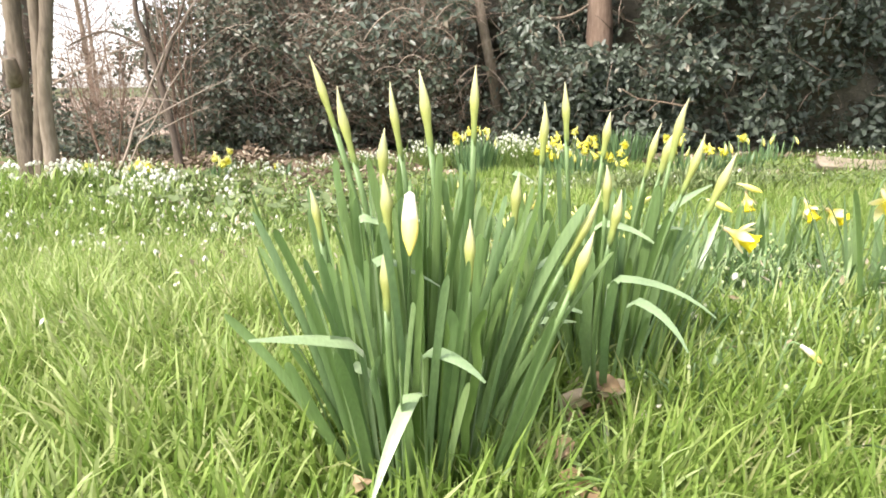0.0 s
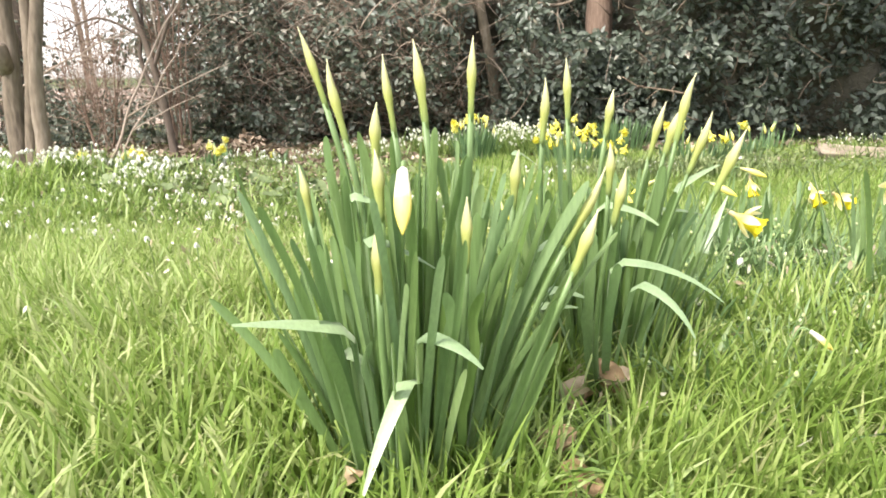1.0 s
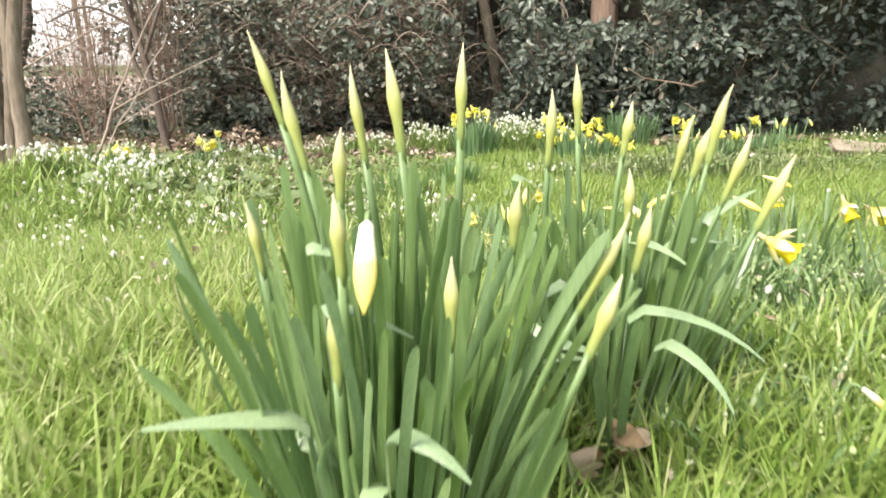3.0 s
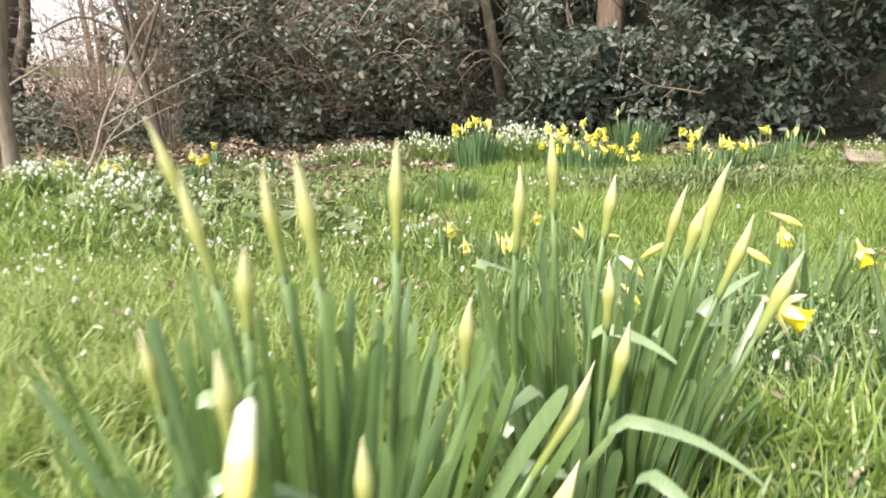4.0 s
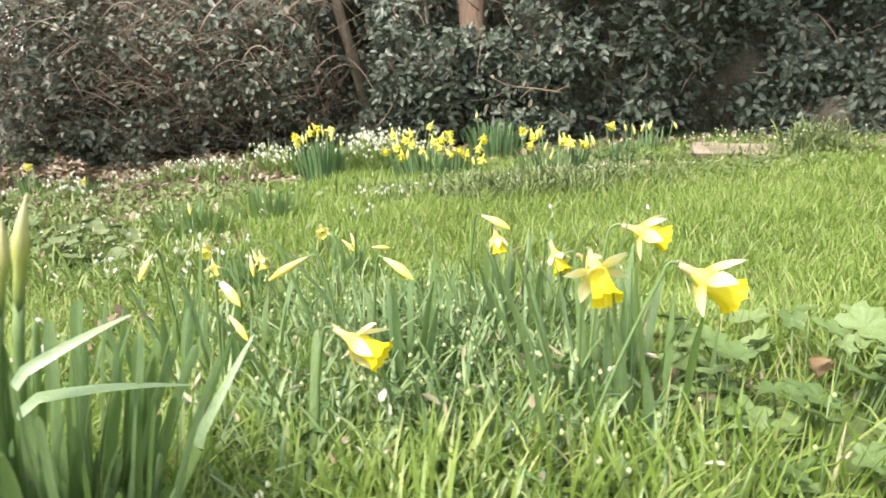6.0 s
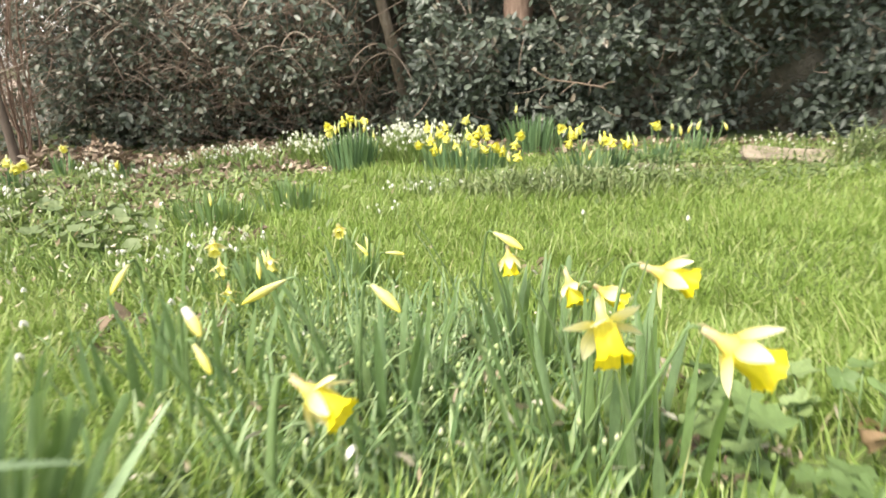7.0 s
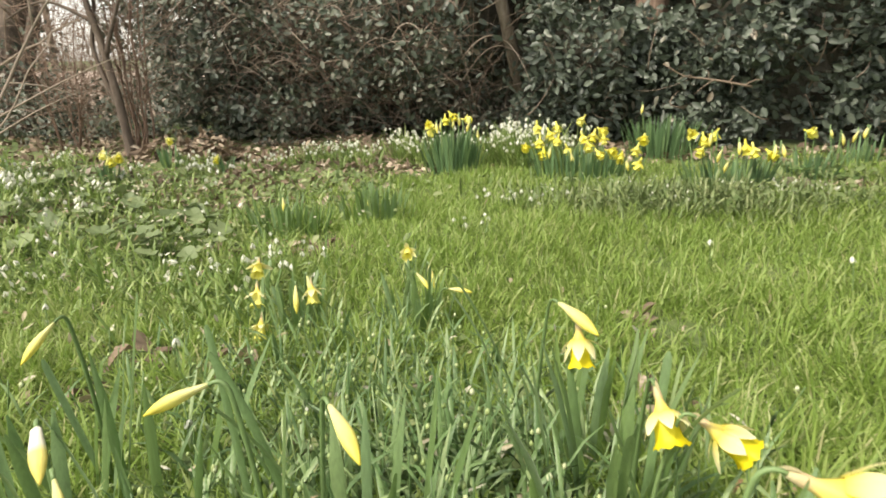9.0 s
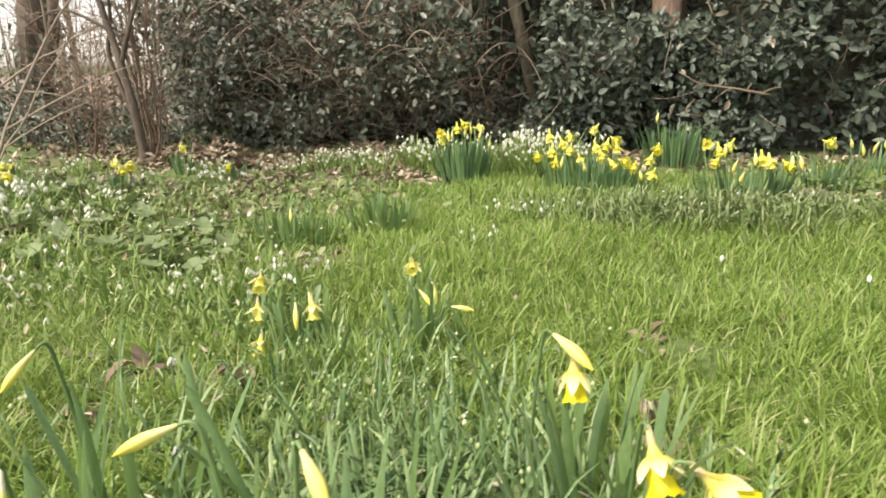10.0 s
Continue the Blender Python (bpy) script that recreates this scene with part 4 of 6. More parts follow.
def bud_clump(name, cx, cy, label, n_leaves, tips, seed, spread, folded, tall, stout):
    """A clump of strap leaves with upright closed buds. tips: the buds' points in the world."""
    rng = np.random.default_rng(seed)
    cz = float(ground_z(cx, cy))
    clump = thing(name, cx, cy, cz, label, "daffodils", "clumps of daffodils in bud")
    for _ in range(n_leaves):
        az, far = rng.uniform(0, 360), math.sqrt(rng.uniform(0, 1))
        foot = (far * spread * math.cos(radians(az)), far * spread * 0.8 * math.sin(radians(az)), -0.01)
        length = tall * rng.uniform(0.48, 1.0) * (1.0 - 0.1 * far)
        lean = far * rng.uniform(3, 30) + rng.uniform(-6, 8)
        lean = min(lean, 25)
        if math.sin(radians(az)) < -0.3:
            lean *= 0.6
        if cx > 0.3 and math.cos(radians(az)) > 0.5:
            lean *= 0.75
        pts = leaf_path(foot, az + rng.normal(0, 15), lean, length, rng.uniform(-6, 20))
        pts, wide = blunt(pts, rng.uniform(0.0052, 0.0096), rng.choice((0.9, 1.3, 2.5, 4.0)))
        turn = radians(az + rng.normal(0, 60))
        vs, fs = strap(pts, wide, (math.cos(turn), math.sin(turn), 0.2))
        part("leaf", mesh_of("leaf", vs, fs), M_DAFF_LEAF, clump)
    for fx, fy, bx, by, bz, out_az, out, reach, droop, width, roll in folded:
        foot, bend = Vector((fx - cx, fy - cy, -0.01)), Vector((bx - cx, by - cy, bz - cz))
        pts = curve_points(foot, foot.lerp(bend, 0.6) + Vector((0, 0, 0.01)), bend, 8)
        p = pts[-1].copy()
        for k in range(7):
            a = radians(out + droop * k / 6)
            if k == 0:
                a *= 0.6
            p = p + Vector((math.sin(a) * math.cos(radians(out_az)), math.sin(a) * math.sin(radians(out_az)), math.cos(a))) * reach / 7
            pts.append(p.copy())
        side = Vector((-math.sin(radians(out_az)), math.cos(radians(out_az)), 0)) * math.cos(radians(roll)) + Vector((0, 0, math.sin(radians(roll))))
        wide = [width * (0.6 + 0.4 * i / 7) for i in range(8)] + [width * (1 - 0.85 * ((k + 1) / 7) ** 1.6) for k in range(7)]
        low = part("leaf", mesh_of("leaf", *strap(pts[:8], wide[:8], (0, 0, 1), 0.12, side)), M_DAFF_LEAF, clump, "strap leaf bent over, its end painted lighter as if skylit")
        # the bent end takes the lighter copy, so sky light is painted in
        part("bent_end", mesh_of("bent_end", *strap(pts[7:], wide[7:], (0, 0, 1), 0.12, side)), M_LEAF_SKYLIT, low)
    for k, (x, y, z, dx, dz, kind) in enumerate(tips):
        tip = Vector((x - cx, y - cy, z - cz))
        d = Vector((dx, 0.02, dz)).normalized()
        me = BUD_MESH[kind]
        ln = BUD_LENGTH[kind]
        neck = tip - d * ln
        foot = Vector((tip.x * 0.38, tip.y * 0.38, -0.01))
        low = neck - d * (neck.z * 0.5)
        pts = curve_points(foot, low, neck + d * 0.003, 10)
        stem = part("stem", mesh_of("stem", *tube(pts, [0.0046 - 0.00015 * i for i in range(10)], 8, 0.65)), M_STEM, clump)
        for sgn in (-1, 1):
            share = rng.uniform(0.62, 0.97)
            off = Vector((sgn * rng.uniform(0.003, 0.009), rng.uniform(-0.006, 0.006), 0))
            lp = [curve_points(foot + off, low + off * (1 + rng.uniform(0, 1.2)), neck + off * rng.uniform(0.5, 2.5), 12)[min(11, int(round(i * 11 * share / 8)))] for i in range(9)]
            lp = [q + Vector((0, 0, 0.0004 * i)) for i, q in enumerate(lp)]
            lp, wide = blunt(lp, rng.uniform(0.007, 0.0105), rng.choice((0.9, 1.3, 2.5)))
            part("leaf", mesh_of("leaf", *strap(lp, wide, (rng.normal(0, 0.6), -1, 0.1))), M_DAFF_LEAF, clump)
        b = part("bud", me, M_BUD, stem, "pale yellow-green closed bud")
        b.matrix_local = axis_pose(neck, d, "Z", k * 1.3) @ Matrix.Diagonal((stout, stout, 1, 1))
    return clump


LEFT_TIPS = [
    (0.051, 0.809, 0.507, -0.30, 1.0, 2), (0.078, 0.78, 0.478, -0.24, 1.0, 2), (0.128, 0.778, 0.482, -0.15, 1.0, 0),
    (0.160, 0.742, 0.492, -0.12, 1.0, 0), (0.206, 0.781, 0.496, 0.02, 1.0, 0), (0.126, 0.747, 0.443, 0.02, 1.0, 1),
    (0.136, 0.680, 0.412, -0.03, 1.0, 1), (0.059, 0.752, 0.392, -0.14, 1.0, 1), (0.138, 0.649, 0.360, -0.02, 1.0, 1),
    (0.203, 0.667, 0.379, 0.02, 1.0, 1), (0.246, 0.791, 0.399, 0.06, 1.0, 1), (0.313, 0.714, 0.392, 0.45, 0.9, 2), (0.297, 0.662, 0.370, 0.35, 1.0, 1),
]
LEFT_FOLDED = [  # foot x, y; bend x, y, z; heading past the bend, degrees from upright, reach, droop, width, roll
    (0.125, 0.70, 0.115, 0.668, 0.268, 218, 70, 0.100, 10, 0.0155, -28),
    (0.16, 0.69, 0.166, 0.652, 0.272, -30, 80, 0.062, 46, 0.0140, 22),
    (0.165, 0.68, 0.162, 0.656, 0.238, -112, 118, 0.100, 22, 0.0160, 5),
    (0.129, 0.725, 0.109, 0.710, 0.370, 5, 104, 0.028, 14, 0.0105, 30),
    (0.13, 0.72, 0.125, 0.680, 0.340, 25, 116, 0.066, 10, 0.0105, 30),
    (0.12, 0.71, 0.095, 0.69, 0.245, -10, 98, 0.040, 40, 0.012, 35),
]
RIGHT_TIPS = [
    (0.309, 0.964, 0.480, -0.05, 1.0, 0), (0.283, 0.909, 0.460, 0.06, 1.0, 0), (0.358, 0.945, 0.447, 0.12, 1.0, 1),
    (0.433, 0.917, 0.463, 0.17, 1.0, 2), (0.425, 0.984, 0.432, 0.22, 1.0, 0), (0.432, 0.95, 0.425, 0.25, 1.0, 1),
    (0.454, 0.902, 0.424, 0.35, 1.0, 0), (0.471, 0.86, 0.409, 0.40, 1.0, 0), (0.347, 0.879, 0.395, 0.03, 1.0, 1), (0.346, 0.80, 0.380, 0.2, 1.0, 1),
]
RIGHT_FOLDED = [
    (0.36, 0.95, 0.350, 0.872, 0.262, -20, 82, 0.125, 45, 0.0125, 28),
    (0.37, 0.94, 0.360, 0.812, 0.262, -48, 90, 0.085, 55, 0.0125, 22),
    (0.33, 0.95, 0.297, 0.878, 0.290, 238, 84, 0.06, 16, 0.011, -35),
    (0.34, 0.94, 0.282, 0.836, 0.250, -8, 92, 0.042, 20, 0.011, 30),
    (0.31, 0.96, 0.250, 0.911, 0.379, 55, 112, 0.062, 6, 0.0095, 25),
    (0.36, 0.98, 0.345, 0.938, 0.314, -28, 84, 0.080, 40, 0.0145, 24),
    (0.33, 0.97, 0.270, 0.922, 0.226, 22, 66, 0.055, 20, 0.012, 25),
    (0.33, 0.95, 0.272, 0.885, 0.214, 3, 88, 0.050, 10, 0.012, 30),
    (0.41, 1.0, 0.405, 0.965, 0.300, 28, 92, 0.105, 16, 0.011, 20),
    (0.42, 1.0, 0.492, 1.010, 0.245, 46, 40, 0.085, 4, 0.012, 10),
    (0.40, 0.98, 0.43, 0.93, 0.335, 30, 66, 0.07, 10, 0.010, 30),
]
bud_clump("daffodil_clump", 0.15, 0.728, "dense clump of grey-green strap leaves with pale closed buds", 185, LEFT_TIPS, 51, 0.058, LEFT_FOLDED, 0.345, 1.0)
bud_clump("daffodil_clump", 0.365, 0.99, "wide clump of grey-green strap leaves with leaning yellow-green buds", 200, RIGHT_TIPS, 52, 0.082, RIGHT_FOLDED, 0.285, 1.14)


def petal_mesh(length, width):
    """A pointed petal along +x, hollow upwards."""
    rows, verts, faces = 7, [], []
    for i in range(rows):
        u = i / (rows - 1)
        w = width / 2 * (math.sin(math.pi * (0.12 + 0.87 * u) ** 0.8) ** 0.9 + 0.02)
        bow = 0.002 * math.sin(u * math.pi) + 0.002 * u * u
        for k in (-1, -0.5, 0, 0.5, 1):
            verts.append((u * length, k * w, bow - 0.10 * abs(k) * w))
    for i in range(rows - 1):
        for k in range(4):
            a = i * 5 + k
            faces.append([a, a + 1, a + 6, a + 5])
    return mesh_of("petal", verts, faces)


def trumpet_mesh(length, r0, r1, sides=24):
    verts, faces, rows = [], [], 9
    for i in range(rows):
        u = i / (rows - 1)
        for k in range(sides):
            a = math.tau * k / sides
            r = r0 + (r1 - r0) * (0.45 * u + 0.2 * u ** 3)
            if u > 0.8:
                r += (u - 0.8) / 0.2 * (r1 * 0.18 + r1 * 0.05 * math.sin(a * 6) + r1 * 0.05 * math.sin(a * 11))
            r *= 1 + 0.04 * math.sin(a * 6)
            x = u * length + (0.0015 * math.sin(a * 9) if i == rows - 1 else 0)
            verts.append((x, r * math.cos(a), r * math.sin(a)))
    for i in range(rows - 1):
        for k in range(sides):
            k2 = (k + 1) % sides
            faces.append([i * sides + k, i * sides + k2, (i + 1) * sides + k2, (i + 1) * sides + k])
    return mesh_of("trumpet", verts, faces)


def neck_mesh():
    """Swollen green ovary and the narrow tube behind the petals, along +x."""
    prof = [(0, 0.0022), (0.004, 0.0032), (0.008, 0.0038), (0.011, 0.0035), (0.014, 0.0041), (0.018, 0.0058), (0.023, 0.0084), (0.027, 0.0098)]
    return mesh_of("flower", *tube([(x, 0, 0) for x, _ in prof], [r for _, r in prof], 10))


PETAL, TRUMPET, NECK = petal_mesh(0.0255, 0.0205), trumpet_mesh(0.0290, 0.0090, 0.0148), neck_mesh()
SPATHE_MESH = mesh_of("spathe", *strap([(0, 0, 0), (0.006, 0, 0.003), (0.013, 0, 0.004), (0.02, 0, 0.003)], [0.004, 0.006, 0.005, 0.001], (0, 0, 1), 0.4))


def nodding_bud(length, radius, foot):
    """A plump bud along +x: rounded where it hangs, widest past its middle, with a blunt tip."""
    pts, rad, n = [], [], 16
    for i in range(n):
        u = i / (n - 1)
        v = max(0.0, (u - 0.58) / 0.42)
        r = (foot + (1 - foot) * float(smooth(0.0, 0.58, u))) * min(1.0, math.sqrt(0.06 + u / 0.05)) if v == 0 else max(0.10, max(0.0, math.cos(v * math.pi / 2)) ** 0.8)
        pts.append((u * length, 0, 0))
        rad.append(radius * r)
    verts, faces = tube(pts, rad, 12, 0.9)
    for i, v in enumerate(verts):
        ring, a = i // 12, math.tau * (i % 12) / 12
        swell = 1 + 0.09 * math.cos(3 * a + 0.12 * ring)
        verts[i] = Vector((v.x, v.y * swell, v.z * swell + 0.0016 * math.sin(ring / 15 * math.pi)))
    return mesh_of("bud", verts, faces)


NODDING_BUD, WHITE_BUD = nodding_bud(0.060, 0.0060, 0.36), nodding_bud(0.058, 0.0072, 0.62)
DWARF_TRUMPET = TRUMPET.copy()


def hooked_stem(parent, foot, neck, heading, r=0.0024):
    """A stem that rises and bends over into the flower's neck."""
    h = Vector(heading)
    flat = Vector((h.x, h.y, 0)).normalized()
    bow = neck - h * 0.008 + Vector((0, 0, 0.003))
    low = foot.lerp(bow, 0.55) - flat * 0.012
    pts = curve_points(foot, low, bow - flat * 0.006 - Vector((0, 0, 0.016)), 9)
    top = curve_points(pts[-1], bow - flat * 0.003, neck + h * 0.002, 7)
    pts = pts + top[1:]
    return part("stem", mesh_of("stem", *tube(pts, [r * (1 - 0.025 * i) for i in range(len(pts))], 8, 0.8)), M_STEM, parent)


def daffodil(neck, heading, seed, label, bud=False, scale=1.0, leaves=2, foot_shift=(0, 0), leaf_len=(0.16, 0.26), petal_open=22, group="open daffodils in the lawn", bud_material=None, slim=0.7, petals=None):
    """One plant: leaves, hooked stem and a nodding flower or bud. neck: where the stem meets the flower."""
    rng = np.random.default_rng(seed)
    h = Vector(heading).normalized()
    nx, ny, nz = neck
    fx, fy = nx - h.x * 0.035 + foot_shift[0], ny - h.y * 0.035 + foot_shift[1]
    fz = float(ground_z(fx, fy))
    plant = thing("daffodil", fx, fy, fz, label, "daffodil", group)
    top = Vector((nx - fx, ny - fy, nz - fz))
    hooked_stem(plant, Vector((0, 0, -0.01)), top, h)
    if bud:
        b = part("bud", (WHITE_BUD if bud_material else NODDING_BUD), bud_material or M_BUD_OPENING, plant, "nodding pale yellow bud")
        b.matrix_local = axis_pose(top, h, "X") @ Matrix.Scale(scale, 4)
    else:
        f = part("flower", NECK, M_OVARY, plant, "yellow trumpet flower with paler petals")
        f.matrix_local = axis_pose(top, h, "X", rng.uniform(0, 6)) @ Matrix.Scale(scale, 4)
        part("trumpet", *((DWARF_TRUMPET, M_FAR_PETAL) if "dwarf" in group else (TRUMPET, M_TRUMPET)), f, "yellow frilled trumpet").matrix_local = Matrix.Translation((0.0235, 0, 0))
        loose = rng.choice(6, 2, False)
        for k in range(6):
            p = part("petal", PETAL, petals or M_PETAL, f)
            lift = radians(petal_open * 0.6 + 9 + rng.uniform(-5, 16) + (petal_open * 0.5 + 8 if k in loose else 0))
            p.matrix_local = Matrix.Rotation(k * math.tau / 6 + rng.uniform(-0.08, 0.08), 4, "X") @ Matrix.Translation((0.0215, 0, 0.0085)) @ Matrix.Rotation(-lift, 4, "Y") @ Matrix.Rotation(rng.uniform(-0.2, 0.2), 4, "X") @ Matrix.Diagonal((rng.uniform(0.9, 1.12), slim * rng.uniform(0.9, 1.1), 1, 1))
        s = part("spathe", SPATHE_MESH, M_SPATHE, plant, "papery brown spathe")
        s.matrix_local = axis_pose(top - h * 0.004, h + Vector((0, 0, 0.1)), "X") @ Matrix.Scale(0.6 * scale, 4)
    for _ in range(leaves):
        az = rng.uniform(0, 360)
        pts = leaf_path((rng.normal(0, 0.012), rng.normal(0, 0.012), -0.01), az, rng.uniform(3, 22), rng.uniform(*leaf_len), rng.uniform(-2, 30))
        pts, wide = blunt(pts, rng.uniform(0.0055, 0.0092), 1.6)
        vs, fs = strap(pts, wide, (math.cos(radians(az)), math.sin(radians(az)), 0.2))
        part("leaf", mesh_of("leaf", vs, fs), M_DAFF_LEAF, plant)
    return plant


OPEN = "open daffodil with pale petals and yellow trumpet"
GOLD = "open daffodil all golden yellow with a frilled trumpet"
daffodil((0.572, 1.160, 0.268), (0.8, -0.35, -0.42), 61, OPEN + " low in the grass")
daffodil((0.813, 1.191, 0.318), (0.12, -0.68, -0.65), 62, OPEN + " facing down", scale=1.0, petal_open=62, slim=0.85)
daffodil((0.868, 1.115, 0.325), (0.82, -0.05, -0.52), 63, OPEN + " facing sideways", scale=1.08, petal_open=40, foot_shift=(-0.07, 0.0))
daffodil((0.861, 1.251, 0.327), (0.9, -0.1, -0.3), 64, GOLD + " held level", scale=0.92, petal_open=40, petals=M_GOLD_PETAL)
daffodil((0.855, 1.434, 0.248), (0.8, -0.1, -0.5), 65, GOLD + " held level", scale=0.85, petals=M_GOLD_PETAL)
daffodil((0.828, 1.455, 0.259), (0.25, -0.5, -0.75), 66, OPEN + " facing down", scale=0.85)
daffodil((0.768, 1.585, 0.256), (0.1, -0.35, -0.9), 67, OPEN + " hanging below a bud", scale=0.85)
NOD = "daffodil with a nodding unopened yellow bud"
daffodil((0.748, 1.589, 0.271), (0.39, -0.44, -0.13), 68, NOD, True, 1.0, 2)
daffodil((0.609, 1.354, 0.278), (0.35, -0.39, -0.17), 69, NOD, True, 0.92, 2)
daffodil((0.522, 1.355, 0.284), (-0.47, -0.13, -0.23), 70, NOD, True, 0.9, 2)
daffodil((0.435, 1.293, 0.277), (0.26, -0.30, -0.18), 71, NOD, True, 0.76, 0, bud_material=M_BUD_WHITE)
daffodil((0.438, 1.295, 0.239), (0.23, -0.21, -0.23), 72, NOD, True, 0.68, 0)
daffodil((0.300, 1.461, 0.272), (-0.09, -0.36, -0.27), 73, NOD, True, 0.78, 3)
# the pale bud that hangs in the nearest clump
daffodil((0.158, 0.655, 0.402), (0.02, -0.30, -0.39), 74, "pale bud just opening white and yellow in the leaf clump", True, 0.9, 0, (-0.02, 0.06), group="clumps of daffodils in bud", bud_material=M_BUD_WHITE)
daffodil((0.571, 0.889, 0.190), (0.6, -0.3, -0.5), 75, "short daffodil with a pale drooping bud in the grass", True, 0.55, 0, bud_material=M_BUD_WHITE)
# the dwarf group farther out
DWARF = "small yellow daffodil in a low tuft"
for i, (p, h, b) in enumerate((
    ((0.150, 2.12, 0.125), (0.25, -0.7, -0.45), False), ((0.196, 2.02, 0.112), (0.2, -0.5, -0.75), False), ((0.230, 1.965, 0.075), (0.1, -0.5, -0.75), False),
    ((0.290, 1.98, 0.128), (0.1, -0.3, -0.9), True), ((0.300, 2.02, 0.125), (0.2, -0.35, -0.85), False), ((0.275, 2.06, 0.118), (0.3, -0.3, -0.9), True),
)):
    daffodil(p, h, 80 + i, DWARF, b, 0.84, 4, petal_open=45, leaf_len=(0.09, 0.15), group="dwarf daffodils in the lawn")
for i, (p, h, b) in enumerate((
    ((0.392, 2.335, 0.098), (0.15, -0.85, -0.3), False), ((0.470, 2.10, 0.120), (0.7, -0.4, -0.6), True), ((0.490, 2.12, 0.130), (0.25, -0.3, -0.8), True), ((0.540, 2.05, 0.110), (0.95, -0.1, -0.05), True),
    ((-0.065, 2.68, 0.125), (0.1, -0.2, -1.0), True), ((0.126, 2.86, 0.10), (0.05, -0.2, -1.0), True),
)):
    daffodil(p, h, 90 + i, DWARF, b, 0.74, 4, petal_open=45, leaf_len=(0.09, 0.15), group="dwarf daffodils in the lawn")


# ---- far clumps ----
def far_flower():
    heap = Heap()
    for k in range(6):
        m = Matrix.Rotation(k * math.tau / 6, 4, "X") @ Matrix.Translation((0.0, 0, 0.004)) @ Matrix.Rotation(-radians(30 if k % 2 else 48), 4, "Y")
        vs = [m @ Vector(p) for p in ((0, 0, 0), (0.010, 0.0085, 0.0005), (0.010, -0.0085, 0.0005), (0.019, 0.0075, 0.002), (0.019, -0.0075, 0.002), (0.028, 0, 0.003))]
        heap.add(vs, [[0, 2, 1], [1, 2, 4, 3], [3, 4, 5]])
    v, f = tube([(-0.018, 0, 0), (-0.006, 0, 0), (0.003, 0, 0)], [0.003, 0.0038, 0.007], 7)
    heap.add(v, f)
    return heap.mesh("flower")


FAR_FLOWER, FAR_TRUMPET = far_flower(), trumpet_mesh(0.030, 0.008, 0.0140, 14)
PALE_FLOWER, PALE_TRUMPET = FAR_FLOWER.copy(), FAR_TRUMPET.copy()


def far_clump(x, y, rx, ry, n_leaves, height, flowers, buds, seed, label, green=None, face=(0.1, -0.3, -0.85), z_flower=(0.14, 0.26), single=False, size=1.0, heads=(), drops=()):
    """heads and drops: where the flowers and the hanging buds are, in the world; without them they are strewn."""
    rng = np.random.default_rng(seed)
    z = float(ground_z(x, y))
    c = thing("daffodil_clump", x, y, z, label, "daffodils", "far clumps of daffodils")
    heap = Heap()
    for _ in range(n_leaves):
        a, r = rng.uniform(0, 360), math.sqrt(rng.uniform())
        foot = (r * rx * math.cos(radians(a)), r * ry * math.sin(radians(a)), -0.01)
        pts = leaf_path(foot, a, r * rng.uniform(3, 22), height * rng.uniform(0.65, 1.1), rng.uniform(-4, 18), None, 5)
        vf = strap(pts, leaf_widths(rng.uniform(0.007, 0.012), 5), (math.cos(radians(a)), math.sin(radians(a)), 0.3))
        if single:
            part("leaf", mesh_of("leaf", *vf), M_DAFF_LEAF, c)
        else:
            heap.add(*vf)
    if not single:
        part("foliage", heap.mesh("foliage"), green or M_DAFF_FOLIAGE, c, "blue-green strap leaves", "stuff")
    spots = [Vector((hx - x, hy - y, hz - z)) for hx, hy, hz in (*heads, *drops)]
    if heads:
        flowers, buds = len(heads), len(drops)
    for k in range(flowers + buds):
        px, py = rng.uniform(-1, 1) * rx * 1.15, rng.uniform(-1, 0.7) * ry
        pz = rng.uniform(*z_flower)
        if spots:
            px, py, pz = spots[k]
        p = Vector((px, py, pz))
        h = (Vector(face) + Vector(rng.normal(0, 0.4, 3))).normalized()
        pts = curve_points((px * 0.7, py * 0.7, 0), (px, py, pz * 0.7), p - h * 0.015 * 0.7 + Vector((0, 0, 0.003)), 6)
        part("stem", mesh_of("stem", *tube(pts, [0.003] * 6, 5)), M_STEM, c)
        if k < flowers:
            f = part("flower", *((FAR_FLOWER, M_FAR_PETAL) if size == 1.0 else (PALE_FLOWER, M_PALE_PETAL)), c)
            f.matrix_local = axis_pose(p, h, "X", rng.uniform(0, 6)) @ Matrix.Scale(size * rng.uniform(0.95, 1.2), 4)
            part("trumpet", *((FAR_TRUMPET, M_FAR_PETAL) if size == 1.0 else (PALE_TRUMPET, M_FAR_PETAL)), f)
        else:
            h = Vector((rng.normal(0, 0.2), rng.normal(-0.1, 0.2), -1))
            part("bud", NODDING_BUD, M_BUD_OPENING, c).matrix_local = axis_pose(p, h, "X") @ Matrix.Diagonal((0.8, 1.15, 1.15, 1))


